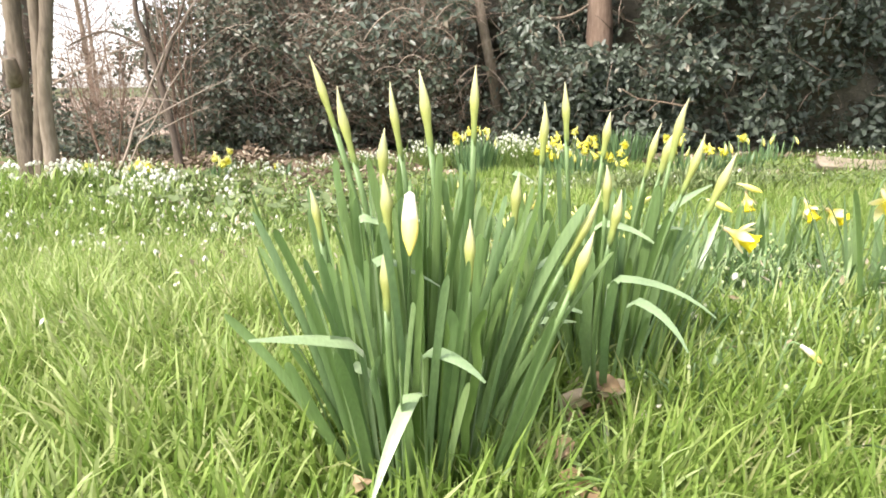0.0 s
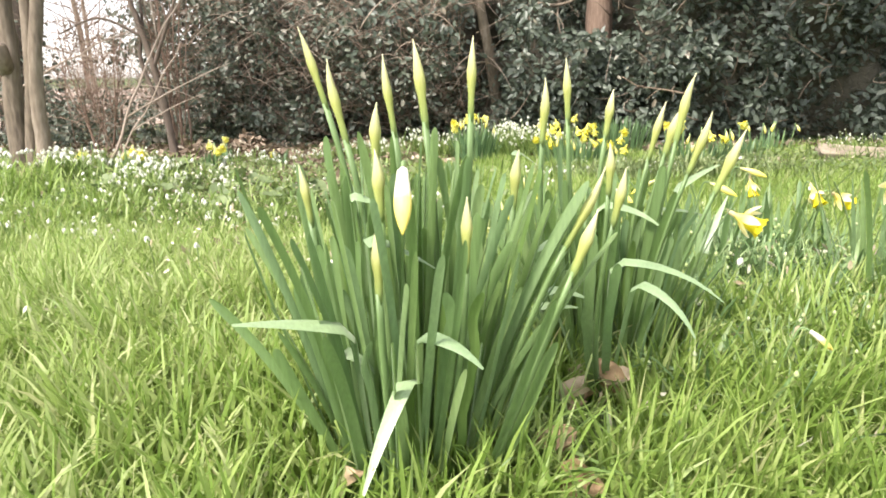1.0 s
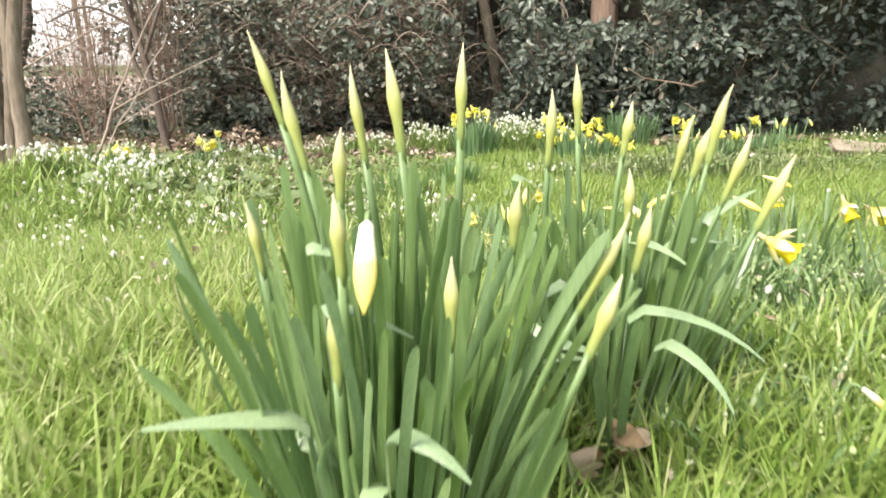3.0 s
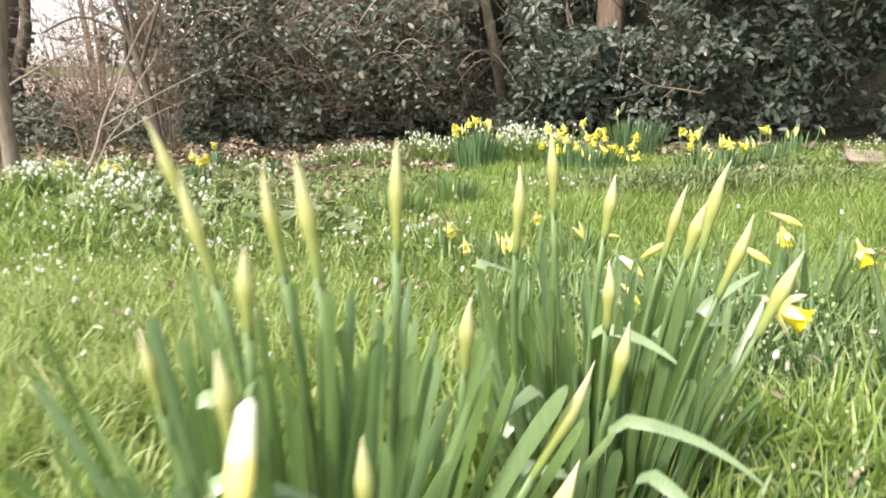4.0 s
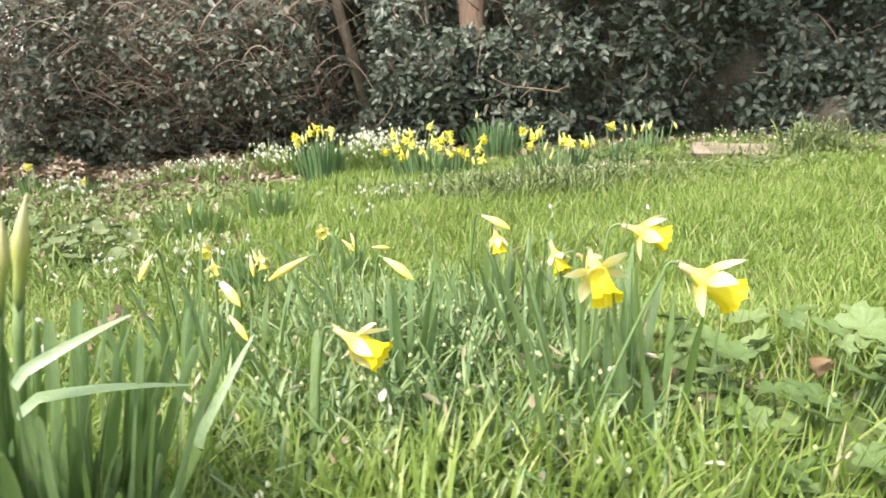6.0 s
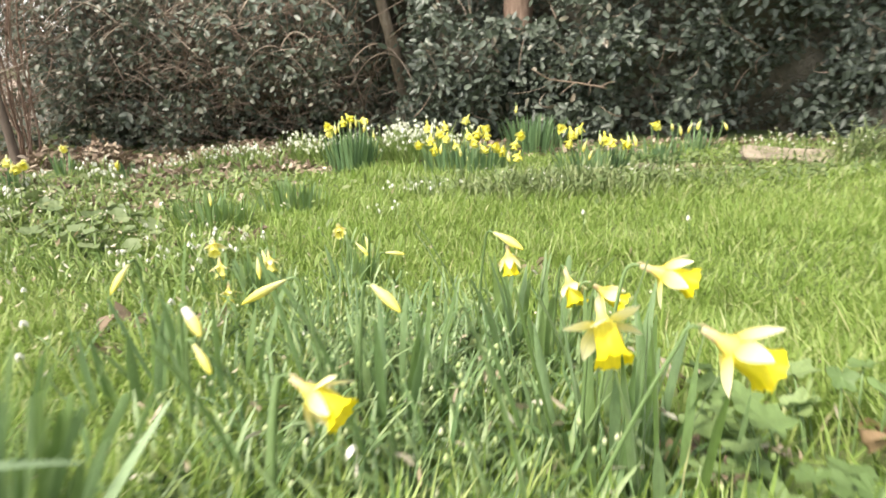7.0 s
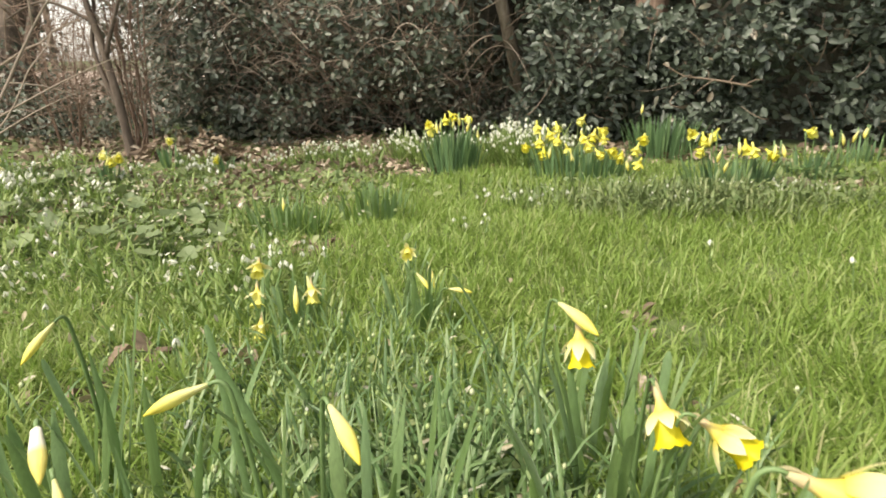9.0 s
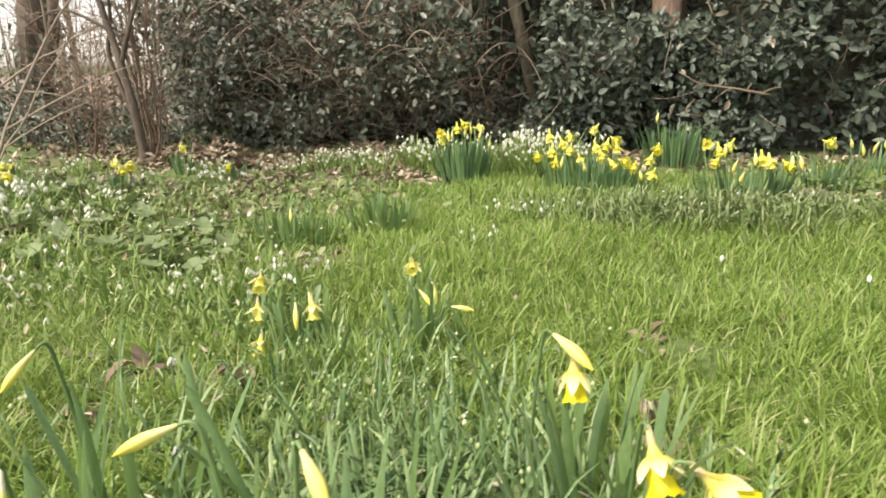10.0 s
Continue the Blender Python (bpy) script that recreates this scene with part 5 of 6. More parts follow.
far_clump(0.20, 3.78, 0.115, 0.08, 150, 0.20, 0, 0, 101, "upright blue-green daffodil clump topped with yellow buds", heads=[(0.086, 3.82, 0.206), (0.106, 3.82, 0.189), (0.181, 3.82, 0.252), (0.156, 3.82, 0.237), (0.24, 3.82, 0.231)], drops=[(0.299, 3.8, 0.19), (0.268, 3.8, 0.226), (0.141, 3.8, 0.226), (0.197, 3.8, 0.236), (0.211, 3.82, 0.25), (0.12, 3.8, 0.22)])
far_clump(0.74, 3.70, 0.22, 0.13, 150, 0.14, 0, 0, 102, "broad daffodil clump crowded with open yellow flowers", heads=[
    (0.628, 3.808, 0.209), (0.733, 3.845, 0.234), (0.512, 3.698, 0.139), (0.566, 3.728, 0.159), (0.587, 3.667, 0.122), (0.639, 3.738, 0.165), (0.733, 3.753, 0.175),
    (0.803, 3.784, 0.195), (0.757, 3.707, 0.147), (0.817, 3.744, 0.17), (0.797, 3.661, 0.121), (0.838, 3.667, 0.125), (0.886, 3.646, 0.113), (0.973, 3.744, 0.171),
    (0.946, 3.686, 0.137), (0.953, 3.609, 0.094), (0.547, 3.808, 0.209), (0.676, 3.686, 0.134), (0.60, 3.77, 0.185), (0.78, 3.76, 0.182),
], drops=[(0.694, 3.62, 0.125), (0.734, 3.62, 0.098), (0.899, 3.62, 0.103), (0.618, 3.62, 0.146)])
far_clump(1.25, 3.44, 0.17, 0.08, 95, 0.15, 0, 0, 104, "daffodil clump with yellow flowers and hanging buds", heads=[(1.112, 3.496, 0.214), (1.154, 3.484, 0.204), (1.147, 3.44, 0.166), (1.198, 3.5, 0.218), (1.289, 3.456, 0.181), (1.312, 3.446, 0.173), (1.361, 3.43, 0.16)], drops=[(1.209, 3.42, 0.17), (1.235, 3.42, 0.132), (1.261, 3.42, 0.198), (1.375, 3.42, 0.19), (1.396, 3.42, 0.19), (1.171, 3.42, 0.225)])
far_clump(1.10, 4.40, 0.16, 0.08, 130, 0.21, 0, 1, 105, "tall dark green daffodil clump barely in bud", z_flower=(0.21, 0.28))
far_clump(1.60, 3.78, 0.1, 0.07, 40, 0.15, 0, 0, 106, "thin daffodil clump by the hedge with two yellow flowers", heads=[(1.563, 3.75, 0.196), (1.586, 3.75, 0.198)], drops=[(1.681, 3.75, 0.19), (1.736, 3.75, 0.2)])
far_clump(1.9, 4.2, 0.12, 0.08, 30, 0.13, 0, 4, 107, "thin daffodil clump by the hedge in pale bud", z_flower=(0.12, 0.16))
for x, y, zf, n, s in ((-0.83, 3.69, 0.085, 1, 111), (-1.18, 3.79, 0.13, 1, 112), (-1.15, 2.76, 0.10, 2, 113), (-0.97, 3.10, 0.125, 3, 114), (-1.65, 3.3, 0.1, 2, 115)):
    far_clump(x, y, 0.045, 0.04, 22, 0.11, n, 0 if n == 1 else 1, s, "small daffodil tuft among snowdrops with yellow flowers", z_flower=(zf - 0.01, zf + 0.02), size=0.95)
for x, y, s in ((-0.08, 2.72, 121), (0.12, 2.9, 122)):
    far_clump(x, y, 0.12, 0.08, 70, 0.12, 0, 0, s, "low tuft of blue-green daffodil leaves in the lawn", single=True)
for x, y, n, s in ((0.30, 1.42, 12, 131), (0.40, 1.43, 8, 132), (0.62, 1.36, 10, 133), (0.80, 1.5, 18, 134), (0.86, 1.27, 9, 135), (0.78, 1.6, 10, 136), (0.83, 1.21, 12, 139), (0.89, 1.19, 9, 140), (0.48, 2.06, 24, 137), (0.25, 2.05, 24, 138)):
    far_clump(x, y, 0.06, 0.05, n, 0.19 if y < 1.7 else 0.12, 0, 0, s, "tuft of green daffodil leaves in the lawn", single=True)


# ---- snowdrops ----
def snow_bell(size):
    """Three nodding outer petals, hanging from the origin."""
    heap = Heap()
    for k in range(3):
        m = Matrix.Rotation(k * math.tau / 3, 4, "Z")
        ps = [(0.0, 0, 0), (0.30, 0.26, -0.5), (0.36, 0, -0.55), (0.30, -0.26, -0.5), (0.34, 0.0, -1.0)]
        heap.add([m @ Vector(p) * size for p in ps], [[0, 1, 2], [0, 2, 3], [1, 4, 2], [2, 4, 3]])
    return heap


BELL = snow_bell(1.0)


def fine_bell():
    """Three long outer petals with rounded backs round a short green-tipped cup."""
    heap = Heap()
    for k in range(3):
        m = Matrix.Rotation(k * math.tau / 3, 4, "Z")
        vs = []
        for i in range(5):
            u = i / 4
            w = 0.30 * math.sin(math.pi * (0.15 + 0.8 * u)) + 0.02
            for j in (-1, 0, 1):
                vs.append(m @ Vector((0.10 + 0.42 * math.sin(u * 1.9) - 0.08 * abs(j), j * w, -u * 1.05)))
        heap.add(vs, [[i * 3 + j, i * 3 + j + 1, i * 3 + j + 4, i * 3 + j + 3] for i in range(4) for j in (0, 1)])
    heap.add(*tube([(0, 0, 0.02), (0, 0, -0.3), (0, 0, -0.55)], [0.08, 0.17, 0.2], 6))
    return heap.mesh("flower")


SINGLE_BELL = fine_bell()


def drift(name_seed, spots, label, apart=0):
    """Snowdrops too many to count. spots: (x, y, half-width x, half-width y, count, height, size of a bell)."""
    rng = np.random.default_rng(name_seed)
    flowers, green = Heap(), Heap()
    x0, y0 = spots[0][0], spots[0][1]
    z0 = float(ground_z(x0, y0))
    t = thing("snowdrop_drift", x0, y0, z0, label, "snowdrops", "", "stuff")
    for at, (cx, cy, rx, ry, n, height, size) in enumerate(spots):
        hubs = [(rng.normal(cx, rx * 0.55), rng.normal(cy, ry * 0.55)) for _ in range(max(1, n // (3 if size < 0.0185 else 8)))]
        for _ in range(n):
            hx, hy = hubs[int(rng.integers(len(hubs)))]
            x, y = rng.normal(hx, 0.03), rng.normal(hy, 0.025)
            z = float(ground_z(x, y)) - z0
            h = height * rng.uniform(0.6, 1.15)
            d = Vector((rng.normal(0, 0.3), rng.normal(-0.05, 0.3), 1)).normalized()
            foot, top = Vector((x - x0, y - y0, z)), Vector((x - x0, y - y0, z)) + d * h
            s = size * rng.uniform(0.6, 1.15)
            turn = Matrix.Rotation(rng.uniform(0, 6.28), 3, "Z") @ Matrix.Rotation(rng.normal(0, 0.4), 3, "X")
            if at < apart:
                part("flower", SINGLE_BELL, M_SNOW, t).matrix_local = Matrix.Translation(top) @ turn.to_4x4() @ Matrix.Scale(s * 0.72, 4)
            else:
                flowers.add([top + turn @ v * s for v in BELL.v], BELL.f)
            w = 0.0012
            green.add([foot + Vector((-w, 0, 0)), foot + Vector((w, 0, 0)), top + Vector((w, 0, 0)), top + Vector((-w, 0, 0))], [[0, 1, 2, 3]])
            for _ in range(3):
                a = rng.uniform(0, 360)
                pts = leaf_path(foot + Vector((rng.normal(0, 0.012), rng.normal(0, 0.012), 0)), a, rng.uniform(8, 45), h * rng.uniform(0.7, 1.15), rng.uniform(0, 50), None, 4)
                green.add(*strap(pts, leaf_widths(rng.uniform(0.004, 0.007), 4), (math.cos(radians(a)), math.sin(radians(a)), 0.4)))
    part("leaves", green.mesh("leaves"), M_BEDLEAF, t, "thin grey-green leaves", "stuff")
    part("flowers", flowers.mesh("flowers", False), M_SNOW, t, "small white nodding flowers", "stuff")


drift(201, [(-1.30, 2.68, 0.30, 0.2, 165, 0.12, 0.0235), (-0.95, 2.85, 0.35, 0.22, 60, 0.09, 0.022), (-1.7, 2.9, 0.4, 0.5, 60, 0.12, 0.022), (-1.0, 3.4, 0.6, 0.3, 40, 0.10, 0.022)], "drift of white snowdrops round the old stems", 1)
drift(202, [(-0.85, 2.3, 0.45, 0.3, 70, 0.085, 0.0165), (-0.9, 1.9, 0.45, 0.35, 50, 0.07, 0.015), (-0.35, 2.3, 0.35, 0.3, 16, 0.08, 0.018), (0.0, 2.28, 0.16, 0.2, 40, 0.10, 0.018), (-0.5, 2.9, 0.4, 0.3, 15, 0.08, 0.018), (-1.5, 2.1, 0.4, 0.3, 40, 0.07, 0.017)], "loose drift of snowdrops in the thin lawn", 2)
drift(203, [(0.45, 4.1, 0.2, 0.12, 230, 0.19, 0.022), (0.0, 4.08, 0.2, 0.12, 130, 0.14, 0.021), (-0.3, 4.0, 0.3, 0.1, 80, 0.10, 0.02), (-0.75, 3.85, 0.4, 0.12, 40, 0.08, 0.019)], "dense white drift of snowdrops along the hedge foot")
drift(204, [(0.56, 3.15, 0.09, 0.06, 22, 0.08, 0.017), (1.4, 3.35, 0.22, 0.12, 55, 0.07, 0.016), (0.95, 3.2, 0.4, 0.15, 15, 0.07, 0.012), (0.42, 2.75, 0.08, 0.05, 6, 0.08, 0.017), (2.4, 3.9, 0.5, 0.2, 70, 0.13, 0.012), (1.1, 3.4, 0.5, 0.12, 20, 0.07, 0.012)], "scattered snowdrops in the far lawn")
drift(205, [(0.95, 3.3, 0.55, 0.2, 90, 0.075, 0.006)], "low weeds with tiny pale flowers in the lawn")

SINGLE_LEAF = mesh_of("leaf", *strap(leaf_path((0.004, 0, -0.005), 0, 12, 0.07, 25, None, 6), leaf_widths(0.005, 6), (1, 0, 0.2)))
SINGLE_STEM = mesh_of("stem", *tube(curve_points((0, 0, -0.005), (0, 0, 0.06), (0.012, 0, 0.088), 7), [0.0011] * 7, 5))


def snowdrop(x, y, turn, size=1.0):
    t = thing("snowdrop", x, y, float(ground_z(x, y)), "single white snowdrop nodding in the grass", "snowdrop", "single snowdrops in the lawn")
    t.rotation_euler.z = turn
    t.scale = (size, size, size)
    part("stem", SINGLE_STEM, M_STEM, t)
    f = part("flower", SINGLE_BELL, M_SNOW, t, "white nodding flower")
    f.matrix_local = Matrix.Translation((0.012, 0, 0.088)) @ Matrix.Rotation(0.3, 4, "Y") @ Matrix.Scale(0.0115, 4)
    for k in (0.4, 3.3):
        part("leaf", SINGLE_LEAF, M_BEDLEAF, t).matrix_local = Matrix.Rotation(k, 4, "Z")


for i, (x, y) in enumerate(((-0.38, 0.98), (-0.3, 1.35), (-0.42, 1.42), (0.60, 1.19), (0.21, 1.75), (0.05, 1.62), (0.46, 1.62), (-0.15, 1.9), (0.12, 1.5), (-0.02, 1.15), (1.3, 2.4), (1.05, 2.55), (0.35, 1.55))):
    snowdrop(x, y, i * 2.1, 0.85 + 0.05 * (i % 6))


# ---- broad low leaves ----
def lobed_leaf(radius, lobes, depth, seed):
    """A rounded lobed leaf about the origin in the x-y plane, with a shallow cup."""
    rng = np.random.default_rng(seed)
    n = 30
    verts, faces = [(0, 0, 0)], []
    for ring in (0.5, 1.0):
        for k in range(n):
            a = -math.pi + math.tau * k / n
            notch = 0.75 * math.exp(-((abs(a) - math.pi) / 0.25) ** 2)
            r = radius * ring * (1 - depth * (0.5 + 0.5 * math.cos(a * lobes)) * ring - notch * ring) * (1 + rng.uniform(-0.03, 0.03))
            verts.append((r * math.cos(a), r * math.sin(a), 0.18 * r * ring + 0.05 * radius * math.sin(a * lobes) * ring + rng.normal(0, 0.02) * radius))
    for k in range(n):
        k2 = (k + 1) % n
        faces.append([0, 1 + k, 1 + k2])
        faces.append([1 + k, 1 + n + k, 1 + n + k2, 1 + k2])
    return mesh_of("leaf", verts, faces)


LOBED = [lobed_leaf(0.027, 5, 0.36, 1), lobed_leaf(0.023, 5, 0.42, 2), lobed_leaf(0.030, 7, 0.3, 3)]
ROUND_LEAF = [lobed_leaf(0.052, 3, 0.22, 4), lobed_leaf(0.044, 5, 0.18, 5), lobed_leaf(0.048, 7, 0.12, 6)]


def broad_plant(name, x, y, spots, meshes, label, seed, height, small=0.55, large=1.1, green=M_BROAD):
    rng = np.random.default_rng(seed)
    z = float(ground_z(x, y))
    t = thing(name, x, y, z, label, "plant")
    for dx, dy in spots:
        h = height * rng.uniform(0.6, 1.2)
        gz = float(ground_z(x + dx, y + dy)) - z
        top = Vector((dx, dy, gz + h))
        lf = part("leaf", meshes[int(rng.integers(len(meshes)))], green, t)
        lf.matrix_local = Matrix.Translation(top) @ Matrix.Rotation(rng.uniform(0, 6.28), 4, "Z") @ Matrix.Rotation(rng.normal(0.05, 0.3), 4, "Y") @ Matrix.Rotation(rng.normal(0.15, 0.3), 4, "X") @ Matrix.Scale(rng.uniform(small, large), 4)
        pts = curve_points((dx * 0.7, dy * 0.7, gz - 0.005), (dx * 0.85, dy * 0.85, gz + h * 0.6), top, 6)
        part("stalk", mesh_of("stalk", *tube(pts, [0.0014] * 6, 5)), M_STEM, t)


rng_b = np.random.default_rng(77)
broad_plant("mallow_plant", 1.06, 1.22, [(rng_b.uniform(-0.15, 0.17), rng_b.uniform(-0.20, 0.13)) for _ in range(78)], LOBED, "low plant with soft scalloped green leaves in the grass", 301, 0.075, green=M_MALLOW)
for seed, x, y, rx, ry, n in ((302, -0.38, 2.46, 0.24, 0.14, 20), (303, -0.64, 2.75, 0.24, 0.14, 18), (305, -0.40, 2.78, 0.16, 0.1, 12), (306, -0.86, 2.5, 0.26, 0.14, 14), (307, -0.98, 2.95, 0.24, 0.14, 12)):
    broad_plant("arum_plant", x, y, [(rng_b.uniform(-rx, rx), rng_b.uniform(-ry, ry)) for _ in range(n)], ROUND_LEAF, "low plant with broad dull green leaves among snowdrops", seed, 0.055, 0.4, 0.85)
broad_plant("arum_plant", 1.62, 3.72, [(rng_b.uniform(-0.12, 0.12), rng_b.uniform(-0.06, 0.06)) for _ in range(10)], LOBED, "low leafy green weed before the hedge", 304, 0.07, green=M_MALLOW)


# ---- dead leaves ----
def dead_leaf(seed):
    rng = np.random.default_rng(seed)
    verts, faces, rows = [], [], 6
    for i in range(rows):
        u = i / (rows - 1)
        w = 0.017 * math.sin(math.pi * (0.06 + 0.9 * u)) * rng.uniform(0.8, 1.15)
        for k in (-1, -0.5, 0, 0.5, 1):
            verts.append((u * 0.065 - 0.03, k * w, 1.0 * abs(k) ** 1.3 * w * (0.6 + 0.5 * math.sin(seed + u * 4)) + 0.014 * math.sin(u * 5 + seed) + rng.normal(0, 0.003)))
    for i in range(rows - 1):
        for k in range(4):
            a = i * 5 + k
            faces.append([a, a + 1, a + 6, a + 5])
    return mesh_of("fallen_leaf", verts, faces)


DEAD = [dead_leaf(s) for s in (1, 2, 3, 4)]


def fallen_leaf(x, y, lift, tilt, turn, k, size=1.0):
    ob = part("fallen_leaf", DEAD[k % 4], M_DEAD)
    ob.matrix_world = pose(x, y, float(ground_z(x, y)) + lift, tilt, tilt * 0.4, turn) @ Matrix.Scale(size, 4)
    tagged(ob, "curled dry brown leaf in the grass", "leaf", "dry leaves on the ground")


for i, (x, y, lift, tilt) in enumerate((
    (0.30, 0.78, 0.008, -20), (0.325, 0.90, 0.04, 30), (0.385, 0.905, 0.012, 15), (0.35, 0.9, 0.01, 0), (0.49, 0.95, 0.02, 35), (0.60, 0.97, 0.015, 25), (0.70, 0.94, 0.02, 40),
    (1.13, 1.31, 0.03, 60), (0.95, 2.16, 0.012, 55), (1.03, 1.86, 0.012, 40), (0.98, 1.62, 0.02, 15), (0.93, 1.58, 0.02, -30),
    (0.98, 1.42, 0.02, 35), (0.55, 1.52, 0.012, 20), (0.40, 1.40, 0.012, -10), (0.44, 1.45, 0.012, 35), (0.2, 1.72, 0.012, 30), (0.24, 1.83, 0.015, 50),
    (-0.03, 2.62, 0.012, 10), (0.0, 2.66, 0.012, 25), (-0.06, 2.58, 0.012, -20), (0.05, 2.6, 0.012, 40), (0.02, 2.55, 0.01, 0), (-0.1, 1.62, 0.012, 20), (0.7, 1.2, 0.02, 65), (0.66, 1.24, 0.02, 50),
    (-0.25, 1.0, 0.015, 30), (0.0, 0.95, 0.012, 15), (1.25, 1.6, 0.015, 25), (1.4, 2.0, 0.015, 10), (-0.4, 1.7, 0.015, 30), (-0.5, 2.1, 0.02, 10), (0.42, 0.74, 0.015, 35), (0.46, 0.8, 0.012, 10),
)):
    fallen_leaf(x, y, lift, tilt, i * 73 % 360, i, 0.66 if i < 4 else 0.34 + 0.07 * (i % 4))
# larger leaves by the clumps and the scalloped plant, lifted and tilted to show to the camera
for x, y, lift, tilt, turn, k, size in (
    (0.304, 0.812, 0.062, 72, 100, 0, 0.62), (0.307, 0.825, 0.042, 55, 40, 1, 0.55), (0.349, 0.862, 0.064, 62, -18, 2, 0.6), (0.361, 0.868, 0.052, 45, 35, 3, 0.6), (0.354, 0.872, 0.04, 70, 5, 1, 0.5),
    (0.277, 0.726, 0.056, 46, 40, 2, 0.66), (0.282, 0.735, 0.036, 30, 120, 1, 0.6), (0.297, 0.683, 0.044, 40, -20, 0, 0.62), (0.285, 0.677, 0.03, 20, 110, 3, 0.55), (0.110, 0.655, 0.055, 74, 80, 1, 0.5), (0.130, 0.632, 0.042, 40, 10, 2, 0.45), (0.511, 0.972, 0.022, 40, 30, 3, 0.45), (1.081, 1.244, 0.055, 60, 60, 1, 0.7), (0.90, 1.265, 0.03, 40, 20, 2, 0.6),
):
    fallen_leaf(x, y, lift, tilt, turn, k, size)


def litter(seed, spots, name, label):
    """Dry leaves too many to count, lying one over another."""
    rng = np.random.default_rng(seed)
    heap = Heap()
    for cx, cy, rx, ry, n, high in spots:
        for _ in range(n):
            x, y = rng.normal(cx, rx * 0.5), rng.normal(cy, ry * 0.5)
            mound = high * math.exp(-(((x - cx) / rx) ** 2 + ((y - cy) / ry) ** 2) * 1.5)
            m = pose(x, y, float(ground_z(x, y)) + 0.008 + mound * rng.uniform(0.3, 1.0), rng.normal(0, 28), rng.normal(0, 28), rng.uniform(0, 360))
            heap.add([m @ Vector(p) for p in leaf_blade(rng.uniform(0.03, 0.06), rng.uniform(0.016, 0.032), rng.uniform(-0.008, 0.012))], LEAF_FACES)
    ob = part(name, heap.mesh(name), M_LITTER)
    tagged(ob, label, "leaf litter", kind="stuff")


litter(401, [(-0.9, 4.25, 0.9, 0.35, 700, 0.0), (0.2, 4.3, 0.9, 0.3, 600, 0.0), (-0.15, 3.85, 0.35, 0.2, 220, 0.0), (-0.6, 3.5, 0.5, 0.3, 160, 0.0), (1.9, 4.5, 1.6, 0.25, 600, 0.0), (-1.9, 3.9, 0.8, 0.6, 400, 0.0), (-0.2, 3.1, 0.35, 0.3, 70, 0.0), (-1.9, 4.6, 1.2, 0.4, 400, 0.0), (-0.4, 4.72, 0.8, 0.25, 420, 0.0), (0.6, 4.7, 0.7, 0.2, 260, 0.0)], "leaf_litter", "dry brown leaf litter under the hedge")
litter(403, [(-0.93, 2.55, 0.14, 0.08, 26, 0.02), (-0.18, 1.62, 0.12, 0.08, 22, 0.01), (-0.4, 1.75, 0.1, 0.08, 14, 0.01), (-0.06, 2.5, 0.2, 0.1, 26, 0.0), (1.12, 2.3, 0.12, 0.1, 6, 0.0), (-0.72, 3.55, 0.16, 0.1, 60, 0.03), (-0.62, 3.75, 0.15, 0.08, 40, 0.03), (-0.55, 3.0, 0.4, 0.22, 110, 0.02), (-0.95, 3.25, 0.45, 0.22, 120, 0.02), (-0.45, 3.4, 0.4, 0.2, 150, 0.02), (-0.8, 2.75, 0.3, 0.15, 60, 0.02), (-1.35, 3.3, 0.3, 0.25, 160, 0.03), (0.7, 1.75, 0.12, 0.1, 12, 0.0), (0.08, 1.67, 0.10, 0.08, 16, 0.01), (0.06, 1.85, 0.10, 0.07, 14, 0.01), (0.23, 1.85, 0.06, 0.05, 12, 0.01), (0.88, 2.18, 0.06, 0.04, 10, 0.01), (0.11, 2.55, 0.1, 0.06, 18, 0.01), (0.45, 1.57, 0.07, 0.05, 12, 0.01), (0.87, 1.84, 0.05, 0.04, 10, 0.02), (2.7, 3.95, 0.7, 0.2, 200, 0.0), (1.7, 3.72, 0.35, 0.2, 130, 0.01), (0.977, 1.446, 0.04, 0.03, 10, 0.02), (1.176, 1.447, 0.04, 0.03, 6, 0.02), (0.93, 1.28, 0.06, 0.04, 12, 0.02), (0.87, 1.13, 0.05, 0.04, 10, 0.02)], "leaf_litter", "scattered dry leaves between the bulbs")
litter(404, [(-1.5, 4.05, 0.7, 0.2, 110, 0.0), (-0.5, 4.1, 0.7, 0.15, 160, 0.0), (-2.6, 4.6, 0.8, 0.6, 260, 0.0), (-3.6, 5.6, 1.2, 0.8, 420, 0.0), (-2.4, 4.9, 0.9, 0.5, 420, 0.0)], "leaf_litter", "dry brown leaves among bare stems")
litter(402, [(-1.1, 4.02, 0.22, 0.10, 210, 0.15), (-1.4, 4.0, 0.16, 0.10, 80, 0.10)], "leaf_heap", "heap of red-brown dead leaves before the hedge")


